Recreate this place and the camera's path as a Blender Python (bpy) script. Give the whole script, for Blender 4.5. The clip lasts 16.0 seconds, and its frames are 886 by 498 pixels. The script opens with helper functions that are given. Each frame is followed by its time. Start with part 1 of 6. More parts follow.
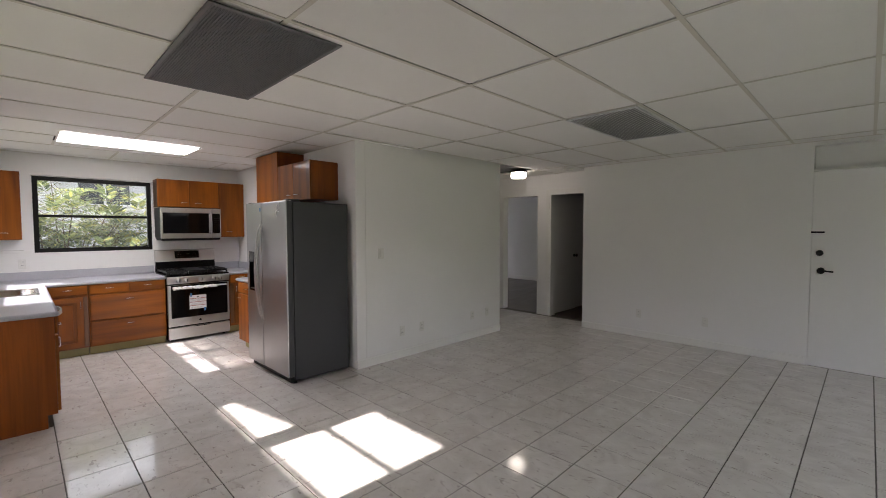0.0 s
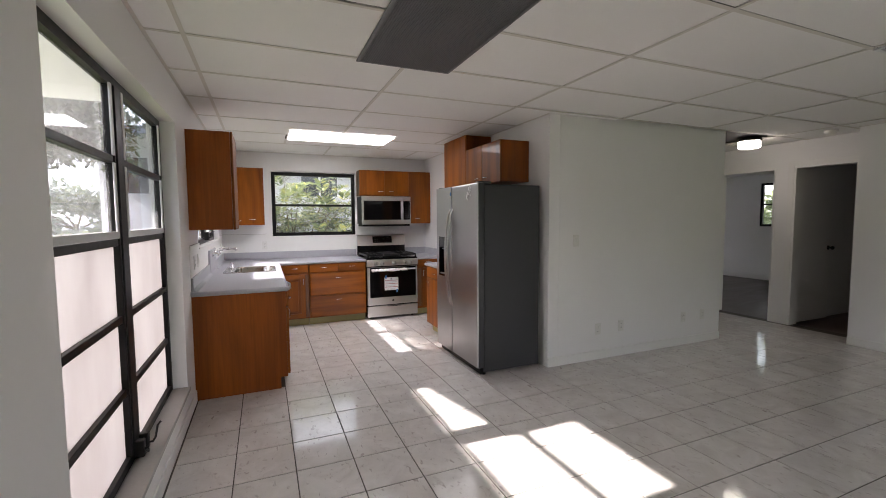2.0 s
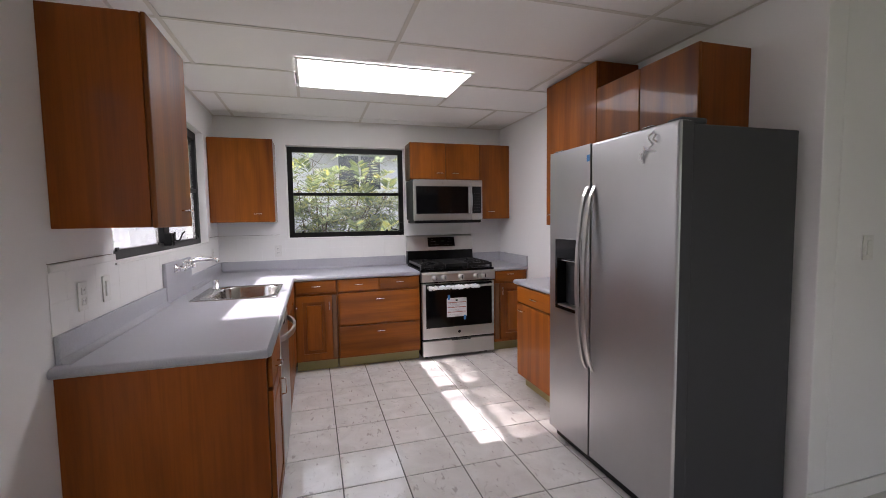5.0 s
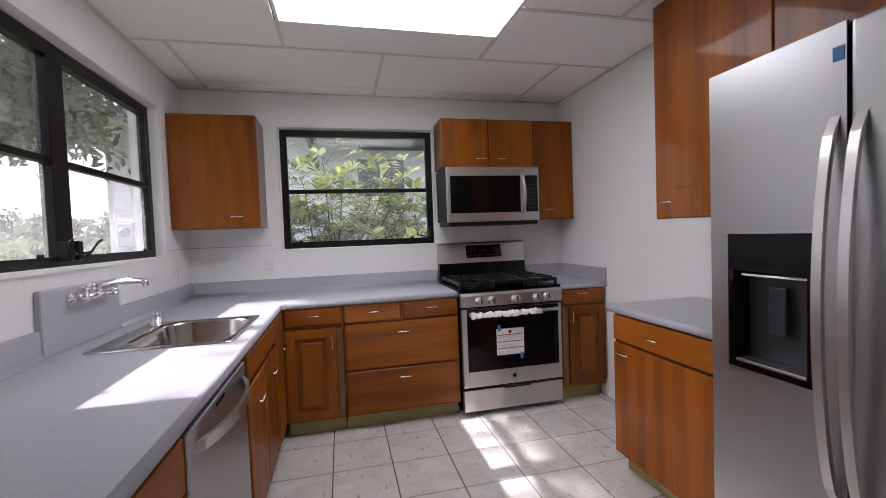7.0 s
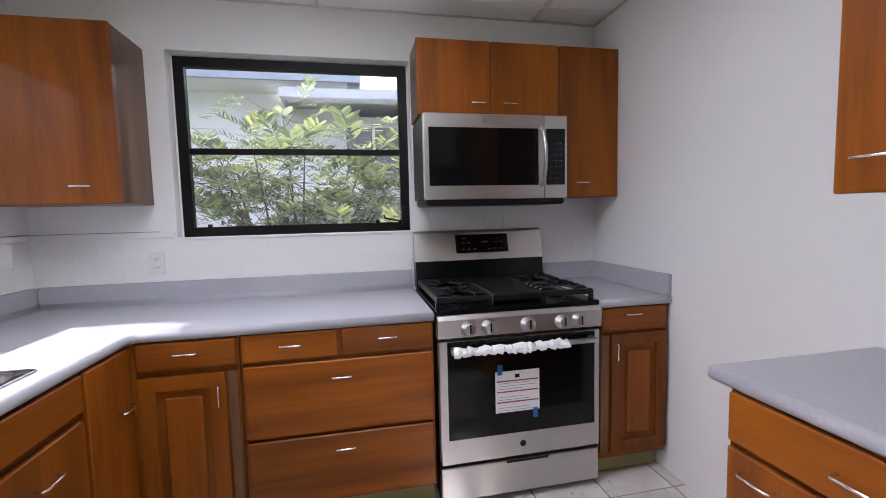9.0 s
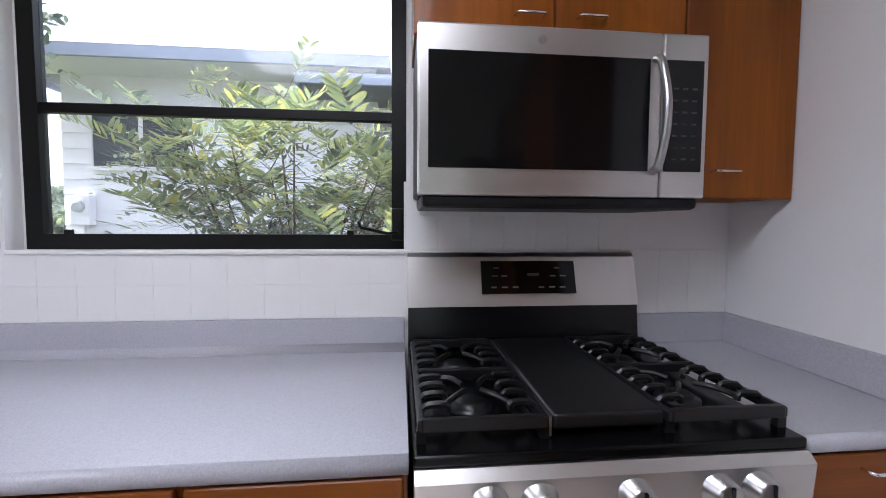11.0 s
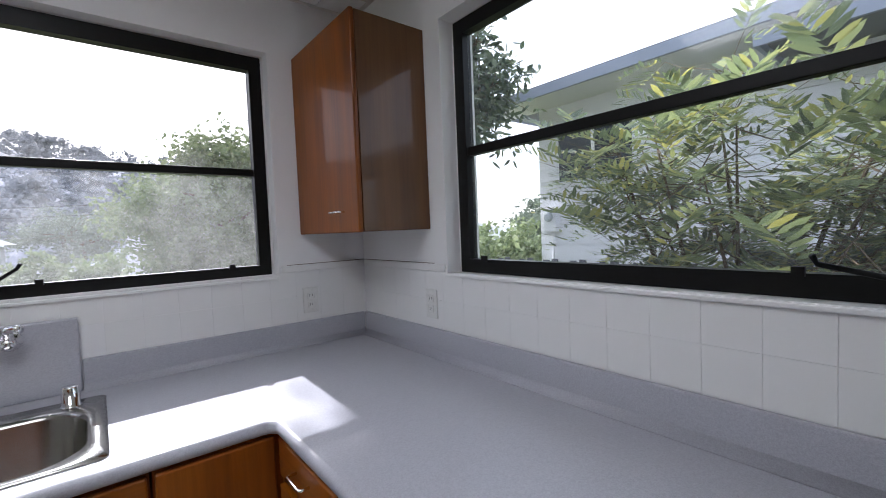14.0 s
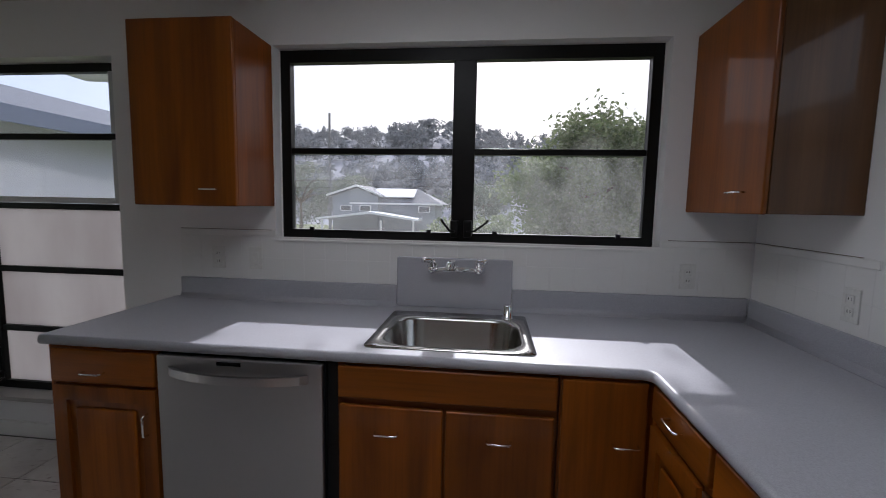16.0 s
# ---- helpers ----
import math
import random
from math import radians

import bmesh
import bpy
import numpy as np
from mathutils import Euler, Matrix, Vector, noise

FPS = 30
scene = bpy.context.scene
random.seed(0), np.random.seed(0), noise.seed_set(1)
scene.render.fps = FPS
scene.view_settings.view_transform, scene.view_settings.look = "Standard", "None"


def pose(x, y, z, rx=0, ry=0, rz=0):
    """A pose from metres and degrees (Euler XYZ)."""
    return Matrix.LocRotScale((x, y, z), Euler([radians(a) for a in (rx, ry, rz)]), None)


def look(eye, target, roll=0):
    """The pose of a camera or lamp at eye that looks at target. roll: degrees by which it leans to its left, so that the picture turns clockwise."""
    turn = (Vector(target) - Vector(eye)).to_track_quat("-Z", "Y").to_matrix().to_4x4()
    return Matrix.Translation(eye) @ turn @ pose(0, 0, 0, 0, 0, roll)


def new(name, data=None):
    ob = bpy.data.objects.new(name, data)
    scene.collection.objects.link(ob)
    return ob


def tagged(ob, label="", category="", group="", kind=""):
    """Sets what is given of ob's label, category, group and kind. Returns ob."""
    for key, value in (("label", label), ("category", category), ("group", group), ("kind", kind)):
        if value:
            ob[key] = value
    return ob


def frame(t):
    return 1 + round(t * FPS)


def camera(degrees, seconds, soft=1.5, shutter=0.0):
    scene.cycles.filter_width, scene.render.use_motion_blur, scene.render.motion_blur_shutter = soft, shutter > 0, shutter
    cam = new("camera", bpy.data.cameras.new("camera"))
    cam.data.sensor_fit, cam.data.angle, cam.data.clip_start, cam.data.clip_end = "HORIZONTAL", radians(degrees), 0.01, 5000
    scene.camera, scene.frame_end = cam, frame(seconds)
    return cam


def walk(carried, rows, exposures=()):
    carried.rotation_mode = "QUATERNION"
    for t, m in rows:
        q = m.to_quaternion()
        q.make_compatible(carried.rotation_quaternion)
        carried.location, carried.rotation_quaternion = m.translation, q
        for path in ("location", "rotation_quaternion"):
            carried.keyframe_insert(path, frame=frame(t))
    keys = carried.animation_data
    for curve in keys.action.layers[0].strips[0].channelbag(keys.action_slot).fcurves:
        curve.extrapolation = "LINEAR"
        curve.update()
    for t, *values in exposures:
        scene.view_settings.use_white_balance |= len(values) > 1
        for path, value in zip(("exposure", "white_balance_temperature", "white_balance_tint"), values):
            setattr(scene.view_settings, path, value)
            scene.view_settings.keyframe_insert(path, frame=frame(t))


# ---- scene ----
cam = camera(92.3, 16.0, soft=0.9, shutter=0.1)
PATH = [
    (0, (-1.136, 0.156, 1.479), (-2.55, 1.567, 1.387), -0.1),
    (0.5, (-1.204, 0.121, 1.463), (-2.778, 1.351, 1.357), -0.1),
    (1, (-1.304, 0.091, 1.451), (-3.0, 1.143, 1.335), 0.1),
    (1.5, (-1.42, 0.095, 1.431), (-3.193, 1.011, 1.306), -0.1),
    (2, (-1.606, 0.173, 1.431), (-3.445, 0.946, 1.292), -0.4),
    (2.5, (-1.852, 0.242, 1.436), (-3.735, 0.892, 1.263), -0.2),
    (3, (-2.178, 0.269, 1.432), (-4.064, 0.91, 1.258), -0.3),
    (5.5, (-3.938, 0.561, 1.342), (-5.858, 1.109, 1.222), -0.6),
    (6, (-4.228, 0.573, 1.302), (-6.16, 1.083, 1.212), -0.1),
    (6.5, (-4.492, 0.618, 1.284), (-6.431, 1.1, 1.209), -1.0),
    (7, (-4.757, 0.722, 1.283), (-6.701, 1.188, 1.209), -2.1),
    (7.5, (-5.023, 0.82, 1.286), (-6.962, 1.301, 1.182), -2.4),
    (8, (-5.283, 0.916, 1.294), (-7.219, 1.398, 1.157), -2.3),
    (8.5, (-5.547, 1.065, 1.3), (-7.487, 1.527, 1.149), -2.1),
    (9, (-5.819, 1.178, 1.287), (-7.771, 1.58, 1.128), -1.4),
    (11.5, (-7.024, 1.494, 1.294), (-9.02, 1.57, 1.197), 0.3),
    (12, (-7.175, 1.459, 1.335), (-9.167, 1.297, 1.241), -1.3),
    (12.5, (-7.25, 1.392, 1.345), (-9.199, 0.948, 1.297), -2.3),
    (13, (-7.262, 1.346, 1.355), (-9.093, 0.541, 1.31), -2.0),
    (13.5, (-7.258, 1.411, 1.345), (-8.817, 0.161, 1.276), -2.3),
    (14, (-7.223, 1.519, 1.37), (-8.483, -0.031, 1.276), -2.3),
    (14.5, (-7.203, 1.595, 1.367), (-8.101, -0.188, 1.24), -1.7),
    (15, (-7.195, 1.667, 1.359), (-7.645, -0.274, 1.187), -0.3),
    (15.5, (-7.115, 1.686, 1.367), (-7.222, -0.301, 1.165), 0.7),
    (16, (-7.044, 1.707, 1.38), (-6.829, -0.271, 1.176), 1.1),
]
EXPOSURES = [(0, 2.08, 6750, 17), (1.5, 2.05, 6700, 17), (3.0, 2.12, 6550, 17), (5.5, 1.88, 6450, 20), (6.2, 1.9, 6400, 20), (7.0, 1.66, 6350, 20), (9.0, 1.98, 6100, 19), (11.5, 2.05, 5950, 18), (12.5, 1.92, 6100, 17), (13.5, 1.5, 6050, 15), (14.5, 1.05, 5950, 14), (15.5, 0.52, 6050, 14), (16.0, 0.4, 6100, 14)]
walk(cam, [(t, look(eye, target, roll)) for t, eye, target, roll in PATH], EXPOSURES)

# ---- daylight ----
SUN_DIR = Vector((0.03, 1.0, -0.78)).normalized()
world = bpy.data.worlds.new("world")
scene.world = world
world.use_nodes = True
wn = world.node_tree.nodes
sky = wn.new("ShaderNodeTexSky")
sky.sky_type = "NISHITA"
sky.sun_disc = False
sky.sun_elevation = math.asin(-SUN_DIR.z)
sky.sun_rotation = math.atan2(-SUN_DIR.x, -SUN_DIR.y)
sky.air_density, sky.dust_density, sky.ozone_density = 1.0, 3.0, 1.0
wn["Background"].inputs[1].default_value = 0.15
haze = wn.new("ShaderNodeMix")
haze.data_type = "RGBA"
haze.inputs[0].default_value = 0.5
haze.inputs[7].default_value = (8.0, 8.1, 8.4, 1.0)
world.node_tree.links.new(sky.outputs[0], haze.inputs[6])
world.node_tree.links.new(haze.outputs[2], wn["Background"].inputs[0])
sun = new("sun", bpy.data.lights.new("sun", "SUN"))
sun.data.energy, sun.data.angle, sun.data.color = 5.0, radians(0.9), (1.0, 0.96, 0.9)
sun.matrix_world = look(Vector((0, 0, 20)) - SUN_DIR * 5, Vector((0, 0, 20)))

# ---- materials ----
def material(name, base, rough=0.5, metal=0.0, spec=0.5):
    m = bpy.data.materials.new(name)
    m.use_nodes = True
    b = m.node_tree.nodes["Principled BSDF"]
    b.inputs["Base Color"].default_value = (*base, 1)
    b.inputs["Roughness"].default_value = rough
    b.inputs["Metallic"].default_value = metal
    b.inputs["Specular IOR Level"].default_value = spec
    return m, m.node_tree.nodes, m.node_tree.links, b


def coords(n, l, scale=(1, 1, 1), kind="Object", shift=True):
    tc, mp = n.new("ShaderNodeTexCoord"), n.new("ShaderNodeMapping")
    mp.inputs["Scale"].default_value = scale
    l.new(tc.outputs[kind], mp.inputs["Vector"])
    if shift:
        oi, mul = n.new("ShaderNodeObjectInfo"), n.new("ShaderNodeMath")
        mul.operation, mul.inputs[1].default_value = "MULTIPLY", 37.0
        l.new(oi.outputs["Random"], mul.inputs[0])
        l.new(mul.outputs[0], mp.inputs["Location"])
    return mp.outputs[0]


def noise_tex(n, l, vec, scale, detail=4.0, rough=0.55, dist=0.0):
    t = n.new("ShaderNodeTexNoise")
    t.inputs["Scale"].default_value, t.inputs["Detail"].default_value = scale, detail
    t.inputs["Roughness"].default_value, t.inputs["Distortion"].default_value = rough, dist
    l.new(vec, t.inputs["Vector"])
    return t.outputs["Fac"]


def ramp(n, l, fac, stops):
    r = n.new("ShaderNodeValToRGB")
    e = r.color_ramp.elements
    while len(e) < len(stops):
        e.new(0.5)
    for el, (p, c) in zip(e, stops):
        el.position, el.color = p, (*c, 1) if len(c) == 3 else c
    l.new(fac, r.inputs[0])
    return r.outputs[0]


def mixc(n, l, fac, a, b, mode="MIX"):
    m = n.new("ShaderNodeMix")
    m.data_type, m.blend_type = "RGBA", mode
    for sock, v in ((m.inputs[0], fac), (m.inputs[6], a), (m.inputs[7], b)):
        if hasattr(v, "links"):
            l.new(v, sock)
        elif isinstance(v, tuple):
            sock.default_value = (*v, 1)
        else:
            sock.default_value = v
    return m.outputs[2]


def bump(n, l, b, height, strength, distance=0.002):
    k = n.new("ShaderNodeBump")
    k.inputs["Strength"].default_value, k.inputs["Distance"].default_value = strength, distance
    l.new(height, k.inputs["Height"])
    l.new(k.outputs[0], b.inputs["Normal"])


def vary_rough(n, l, b, fac, lo, hi):
    r = n.new("ShaderNodeMapRange")
    r.inputs["To Min"].default_value, r.inputs["To Max"].default_value = lo, hi
    l.new(fac, r.inputs[0])
    l.new(r.outputs[0], b.inputs["Roughness"])


def paint(name, base, rough=0.55, grain=140.0, strength=0.12, dirt=0.06):
    m, n, l, b = material(name, base, rough)
    v = coords(n, l, shift=False)
    big, fine = noise_tex(n, l, v, 1.3, 6), noise_tex(n, l, v, grain, 3)
    dark = tuple(c * (1 - dirt * 2) for c in base)
    l.new(mixc(n, l, big, dark, tuple(min(1, c * (1 + dirt * 0.6)) for c in base)), b.inputs["Base Color"])
    vary_rough(n, l, b, big, rough - 0.08, rough + 0.1)
    bump(n, l, b, fine, strength, 0.0015)
    return m


def wood(name, light, dark, along, rough=0.44, tone=1.0, coat=0.16):
    """Varnished timber with its grain along one axis: 0 x, 1 y, 2 z."""
    m, n, l, b = material(name, light, rough, 0, 0.2)
    sc = [3.6, 3.6, 3.6]
    sc[along] = 0.7
    v = coords(n, l, tuple(sc))
    sc2 = [60.0, 60.0, 60.0]
    sc2[along] = 2.2
    v2 = coords(n, l, tuple(sc2))
    g1 = noise_tex(n, l, v, 1.0, 5, 0.5, 1.6)
    g2 = noise_tex(n, l, v2, 1.0, 3, 0.6, 0.4)
    wv = n.new("ShaderNodeTexWave")
    wv.wave_type, wv.bands_direction = "BANDS", ("X", "Y", "Z")[(along + 1) % 3]
    wv.inputs["Scale"].default_value, wv.inputs["Distortion"].default_value = 0.5, 9.0
    wv.inputs["Detail"].default_value, wv.inputs["Detail Scale"].default_value = 2.0, 0.7
    l.new(v, wv.inputs["Vector"])
    c1 = ramp(n, l, g1, [(0.3, dark), (0.7, light)])
    c2 = mixc(n, l, 0.34, c1, ramp(n, l, wv.outputs["Fac"], [(0.1, dark), (0.75, light)]))
    c3 = mixc(n, l, 0.2, c2, ramp(n, l, g2, [(0.32, tuple(c * 0.45 for c in dark)), (0.6, (1.0, 0.9, 0.75))]), "MULTIPLY")
    oi = n.new("ShaderNodeObjectInfo")
    mr = n.new("ShaderNodeMapRange")
    mr.inputs["To Min"].default_value, mr.inputs["To Max"].default_value = 0.74 * tone, 1.14 * tone
    l.new(oi.outputs["Random"], mr.inputs[0])
    hs = n.new("ShaderNodeHueSaturation")
    l.new(mr.outputs[0], hs.inputs["Value"])
    l.new(c3, hs.inputs["Color"])
    l.new(hs.outputs[0], b.inputs["Base Color"])
    vary_rough(n, l, b, g1, rough - 0.06, rough + 0.12)
    bump(n, l, b, g2, 0.06, 0.001)
    b.inputs["Coat Weight"].default_value, b.inputs["Coat Roughness"].default_value = coat, 0.06
    return m


def steel(name, base, along, rough=0.28, streak=0.1):
    m, n, l, b = material(name, base, rough, 1.0)
    sc = [260.0, 260.0, 260.0]
    sc[along] = 2.5
    s = noise_tex(n, l, coords(n, l, tuple(sc)), 1.0, 2)
    big = noise_tex(n, l, coords(n, l), 3.0, 4)
    l.new(mixc(n, l, big, tuple(c * 0.86 for c in base), base), b.inputs["Base Color"])
    mx = n.new("ShaderNodeMath")
    mx.operation = "ADD"
    l.new(s, mx.inputs[0])
    l.new(big, mx.inputs[1])
    mr = n.new("ShaderNodeMapRange")
    mr.inputs["From Max"].default_value = 2.0
    mr.inputs["To Min"].default_value, mr.inputs["To Max"].default_value = rough - streak, rough + streak
    l.new(mx.outputs[0], mr.inputs[0])
    l.new(mr.outputs[0], b.inputs["Roughness"])
    bump(n, l, b, s, 0.015, 0.0004)
    return m


def plain(name, base, rough=0.4, metal=0.0, spec=0.5, grain=60.0, amount=0.12):
    m, n, l, b = material(name, base, rough, metal, spec)
    f = noise_tex(n, l, coords(n, l), grain, 4)
    l.new(mixc(n, l, f, tuple(c * (1 - amount) for c in base), tuple(min(1, c * (1 + amount)) for c in base)), b.inputs["Base Color"])
    vary_rough(n, l, b, f, max(0.02, rough * 0.8), min(1, rough * 1.25))
    return m


def glass_mat(name, tint=(0.96, 0.98, 0.97), haze=0.0):
    m, n, l, b = material(name, tint, 0.0)
    out = n["Material Output"]
    tr, gl, mx = n.new("ShaderNodeBsdfTransparent"), n.new("ShaderNodeBsdfGlossy"), n.new("ShaderNodeMixShader")
    fr, lw = n.new("ShaderNodeMapRange"), n.new("ShaderNodeLayerWeight")
    pw = n.new("ShaderNodeMath")
    pw.operation, pw.inputs[1].default_value = "POWER", 4.0
    l.new(lw.outputs["Facing"], pw.inputs[0])
    l.new(pw.outputs[0], fr.inputs[0])
    fr.inputs["To Min"].default_value, fr.inputs["To Max"].default_value = 0.015, 0.5
    tr.inputs[0].default_value = (*tint, 1)
    gl.inputs["Roughness"].default_value = 0.02
    l.new(fr.outputs[0], mx.inputs[0])
    l.new(tr.outputs[0], mx.inputs[1])
    l.new(gl.outputs[0], mx.inputs[2])
    last = mx.outputs[0]
    if haze:
        df, m2, f = n.new("ShaderNodeBsdfTranslucent"), n.new("ShaderNodeMixShader"), noise_tex(n, l, coords(n, l), 7.0, 6, 0.7, 0.6)
        mr = n.new("ShaderNodeMapRange")
        mr.inputs["To Min"].default_value, mr.inputs["To Max"].default_value = 0.0, haze * 2
        l.new(f, mr.inputs[0])
        l.new(mr.outputs[0], m2.inputs[0])
        l.new(last, m2.inputs[1])
        l.new(df.outputs[0], m2.inputs[2])
        last = m2.outputs[0]
    n.remove(b)
    l.new(last, out.inputs[0])
    return m


def emitter(name, colour, power):
    m, n, l, b = material(name, colour, 0.4)
    v = coords(n, l, shift=False)
    f = noise_tex(n, l, v, 2.2, 3)
    b.inputs["Emission Color"].default_value = (*colour, 1)
    mr = n.new("ShaderNodeMapRange")
    mr.inputs["To Min"].default_value, mr.inputs["To Max"].default_value = power * 0.85, power * 1.15
    l.new(f, mr.inputs[0])
    l.new(mr.outputs[0], b.inputs["Emission Strength"])
    return m


def leaf_mat(name, stops, rough=0.42):
    m, n, l, b = material(name, stops[0], rough)
    g = n.new("ShaderNodeNewGeometry")
    c = ramp(n, l, g.outputs["Random Per Island"], [(i / max(1, len(stops) - 1), s) for i, s in enumerate(stops)])
    l.new(c, b.inputs["Base Color"])
    tl, mx, out = n.new("ShaderNodeBsdfTranslucent"), n.new("ShaderNodeMixShader"), n["Material Output"]
    l.new(c, tl.inputs[0])
    mx.inputs[0].default_value = 0.35
    l.new(b.outputs[0], mx.inputs[1])
    l.new(tl.outputs[0], mx.inputs[2])
    l.new(mx.outputs[0], out.inputs[0])
    return m


def tile_floor_mat():
    m, n, l, b = material("glazed_floor_tile", (0.62, 0.57, 0.54), 0.14, 0, 0.5)
    v = coords(n, l)
    cloud = noise_tex(n, l, v, 5.0, 5, 0.6, 0.8)
    vein = noise_tex(n, l, coords(n, l, (1, 1.6, 1)), 11.0, 4, 0.6, 1.5)
    spot = noise_tex(n, l, coords(n, l, (1, 2.2, 1)), 17.0, 2, 0.4, 0.5)
    c = ramp(n, l, cloud, [(0.3, (0.58, 0.545, 0.52)), (0.7, (0.72, 0.69, 0.665))])
    c = mixc(n, l, ramp(n, l, vein, [(0.60, (0, 0, 0)), (0.76, (0.7, 0.7, 0.7))]), c, (0.42, 0.37, 0.345))
    c = mixc(n, l, ramp(n, l, spot, [(0.66, (0, 0, 0)), (0.74, (0.7, 0.7, 0.7))]), c, (0.34, 0.30, 0.28))
    l.new(c, b.inputs["Base Color"])
    vary_rough(n, l, b, cloud, 0.05, 0.13)
    bump(n, l, b, cloud, 0.02, 0.003)
    return m


def counter_mat():
    m, n, l, b = material("grey_laminate", (0.3, 0.3, 0.33), 0.33, 0, 0.5)
    v = coords(n, l, shift=False)
    sp, sp2, big = noise_tex(n, l, v, 420.0, 2, 0.7), noise_tex(n, l, v, 170.0, 3, 0.7), noise_tex(n, l, v, 2.0, 4)
    c = ramp(n, l, sp, [(0.36, (0.36, 0.355, 0.395)), (0.62, (0.48, 0.48, 0.52))])
    c = mixc(n, l, 0.35, c, ramp(n, l, sp2, [(0.35, (0.33, 0.33, 0.365)), (0.65, (0.5, 0.5, 0.535))]))
    l.new(mixc(n, l, 0.12, c, ramp(n, l, big, [(0.3, (0.27, 0.27, 0.285)), (0.7, (0.5, 0.5, 0.515))])), b.inputs["Base Color"])
    vary_rough(n, l, b, big, 0.3, 0.42)
    bump(n, l, b, sp, 0.02, 0.0004)
    return m


def ceiling_mat():
    m, n, l, b = material("ceiling_board", (0.66, 0.64, 0.6), 0.85)
    v = coords(n, l, shift=False)
    g = n.new("ShaderNodeNewGeometry")
    pit, big = noise_tex(n, l, v, 90.0, 4, 0.7), noise_tex(n, l, v, 0.9, 5)
    c = ramp(n, l, g.outputs["Random Per Island"], [(0.0, (0.83, 0.82, 0.795)), (1.0, (0.89, 0.88, 0.86))])
    c = mixc(n, l, 0.25, c, ramp(n, l, big, [(0.3, (0.76, 0.735, 0.7)), (0.7, (0.86, 0.85, 0.835))]))
    c = mixc(n, l, ramp(n, l, pit, [(0.66, (0, 0, 0)), (0.72, (0.4, 0.4, 0.4))]), c, (0.42, 0.4, 0.37))
    l.new(c, b.inputs["Base Color"])
    bump(n, l, b, pit, 0.35, 0.003)
    return m


WALL = paint("white_wall_paint", (0.8, 0.79, 0.785), 0.6, 120, 0.14, 0.03)
GLOSSW = paint("glossy_white_paint", (0.79, 0.78, 0.76), 0.32, 60, 0.08, 0.03)
TRIM = paint("trim_paint", (0.8, 0.79, 0.77), 0.42, 80, 0.08, 0.04)
CEIL = ceiling_mat()
TBAR = paint("grid_paint", (0.7, 0.665, 0.6), 0.5, 60, 0.05, 0.08)
# Near-black colour that stands in for unlit depth.
PAINTED_SHADE = plain("painted_shade_black", (0.03, 0.03, 0.03), 0.9)
GRATE = plain("vent_grey_mesh", (0.19, 0.19, 0.2), 0.5, 0.3)
LOUVRE = plain("vent_white_louvre", (0.74, 0.74, 0.75), 0.4)
FLOORT = tile_floor_mat()
GROUT = plain("dark_grout", (0.1, 0.088, 0.08), 0.85, 0, 0.3, 90)
BROWNF = wood("dark_wood_floor", (0.07, 0.04, 0.03), (0.035, 0.02, 0.016), 1, 0.3)
ORANGE, BROWN = (0.36, 0.104, 0.006), (0.15, 0.037, 0.003)
WOODV = wood("varnished_wood_upright", ORANGE, BROWN, 2)
WOODX = wood("varnished_wood_along_x", ORANGE, BROWN, 0)
WOODY = wood("varnished_wood_along_y", ORANGE, BROWN, 1)
SIDEW = wood("stained_side_panel", (0.34, 0.09, 0.01), (0.19, 0.046, 0.005), 2, 0.4, 1.0, 0.08)
PALEW = wood("pale_side_panel", (0.2, 0.095, 0.042), (0.11, 0.05, 0.02), 2, 0.3, 1.0, 0.3)
TOE = paint("olive_toe_paint", (0.36, 0.31, 0.12), 0.45, 50, 0.06, 0.1)
COUNTER = counter_mat()
STEELH = steel("brushed_steel_level", (0.6, 0.585, 0.565), 1, 0.34, 0.06)
STEELX = steel("brushed_steel_along_x", (0.51, 0.505, 0.5), 0, 0.3, 0.06)
STEELV = steel("brushed_steel_upright", (0.48, 0.478, 0.48), 2, 0.36, 0.05)
SINKS = plain("sink_steel", (0.46, 0.445, 0.42), 0.2, 1.0, 0.5, 20, 0.06)
FRSIDE = plain("fridge_grey_enamel", (0.05, 0.051, 0.055), 0.45, 0.0, 0.3, 200, 0.08)
CHROME = plain("chrome", (0.85, 0.85, 0.86), 0.08, 1.0, 0.5, 30, 0.05)
BLACKG = plain("black_glass", (0.004, 0.004, 0.0044), 0.08, 0, 0.3)
DISPG = plain("dispenser_grey_plastic", (0.035, 0.036, 0.04), 0.35, 0, 0.4)
BLACKP = plain("black_plastic", (0.006, 0.006, 0.0065), 0.4, 0, 0.22)
CASTI = plain("cast_iron", (0.006, 0.006, 0.0065), 0.34, 0.0, 0.4, 150, 0.3)
ENAMEL = plain("black_enamel", (0.003, 0.003, 0.0033), 0.2, 0, 0.2)
FRAME = plain("black_window_paint", (0.006, 0.0057, 0.0055), 0.4, 0, 0.2, 35, 0.4)
SCREENF = plain("white_screen_frame", (0.6, 0.6, 0.6), 0.5)
GLASS = glass_mat("window_glass", (0.96, 0.98, 0.97), 0.03)
# Grey tint added to weaken the sun through the upper sink panes.
SUNDIM = glass_mat("sun_dimming_window_glass", (0.8, 0.8, 0.81), 0.03)
CLEARER = glass_mat("lightly_dusty_glass", (0.82, 0.84, 0.89), 0.03)
DUSTY = glass_mat("dusty_window_glass", (0.86, 0.87, 0.9), 0.05)
PLASTW = plain("white_plastic", (0.72, 0.71, 0.68), 0.35)
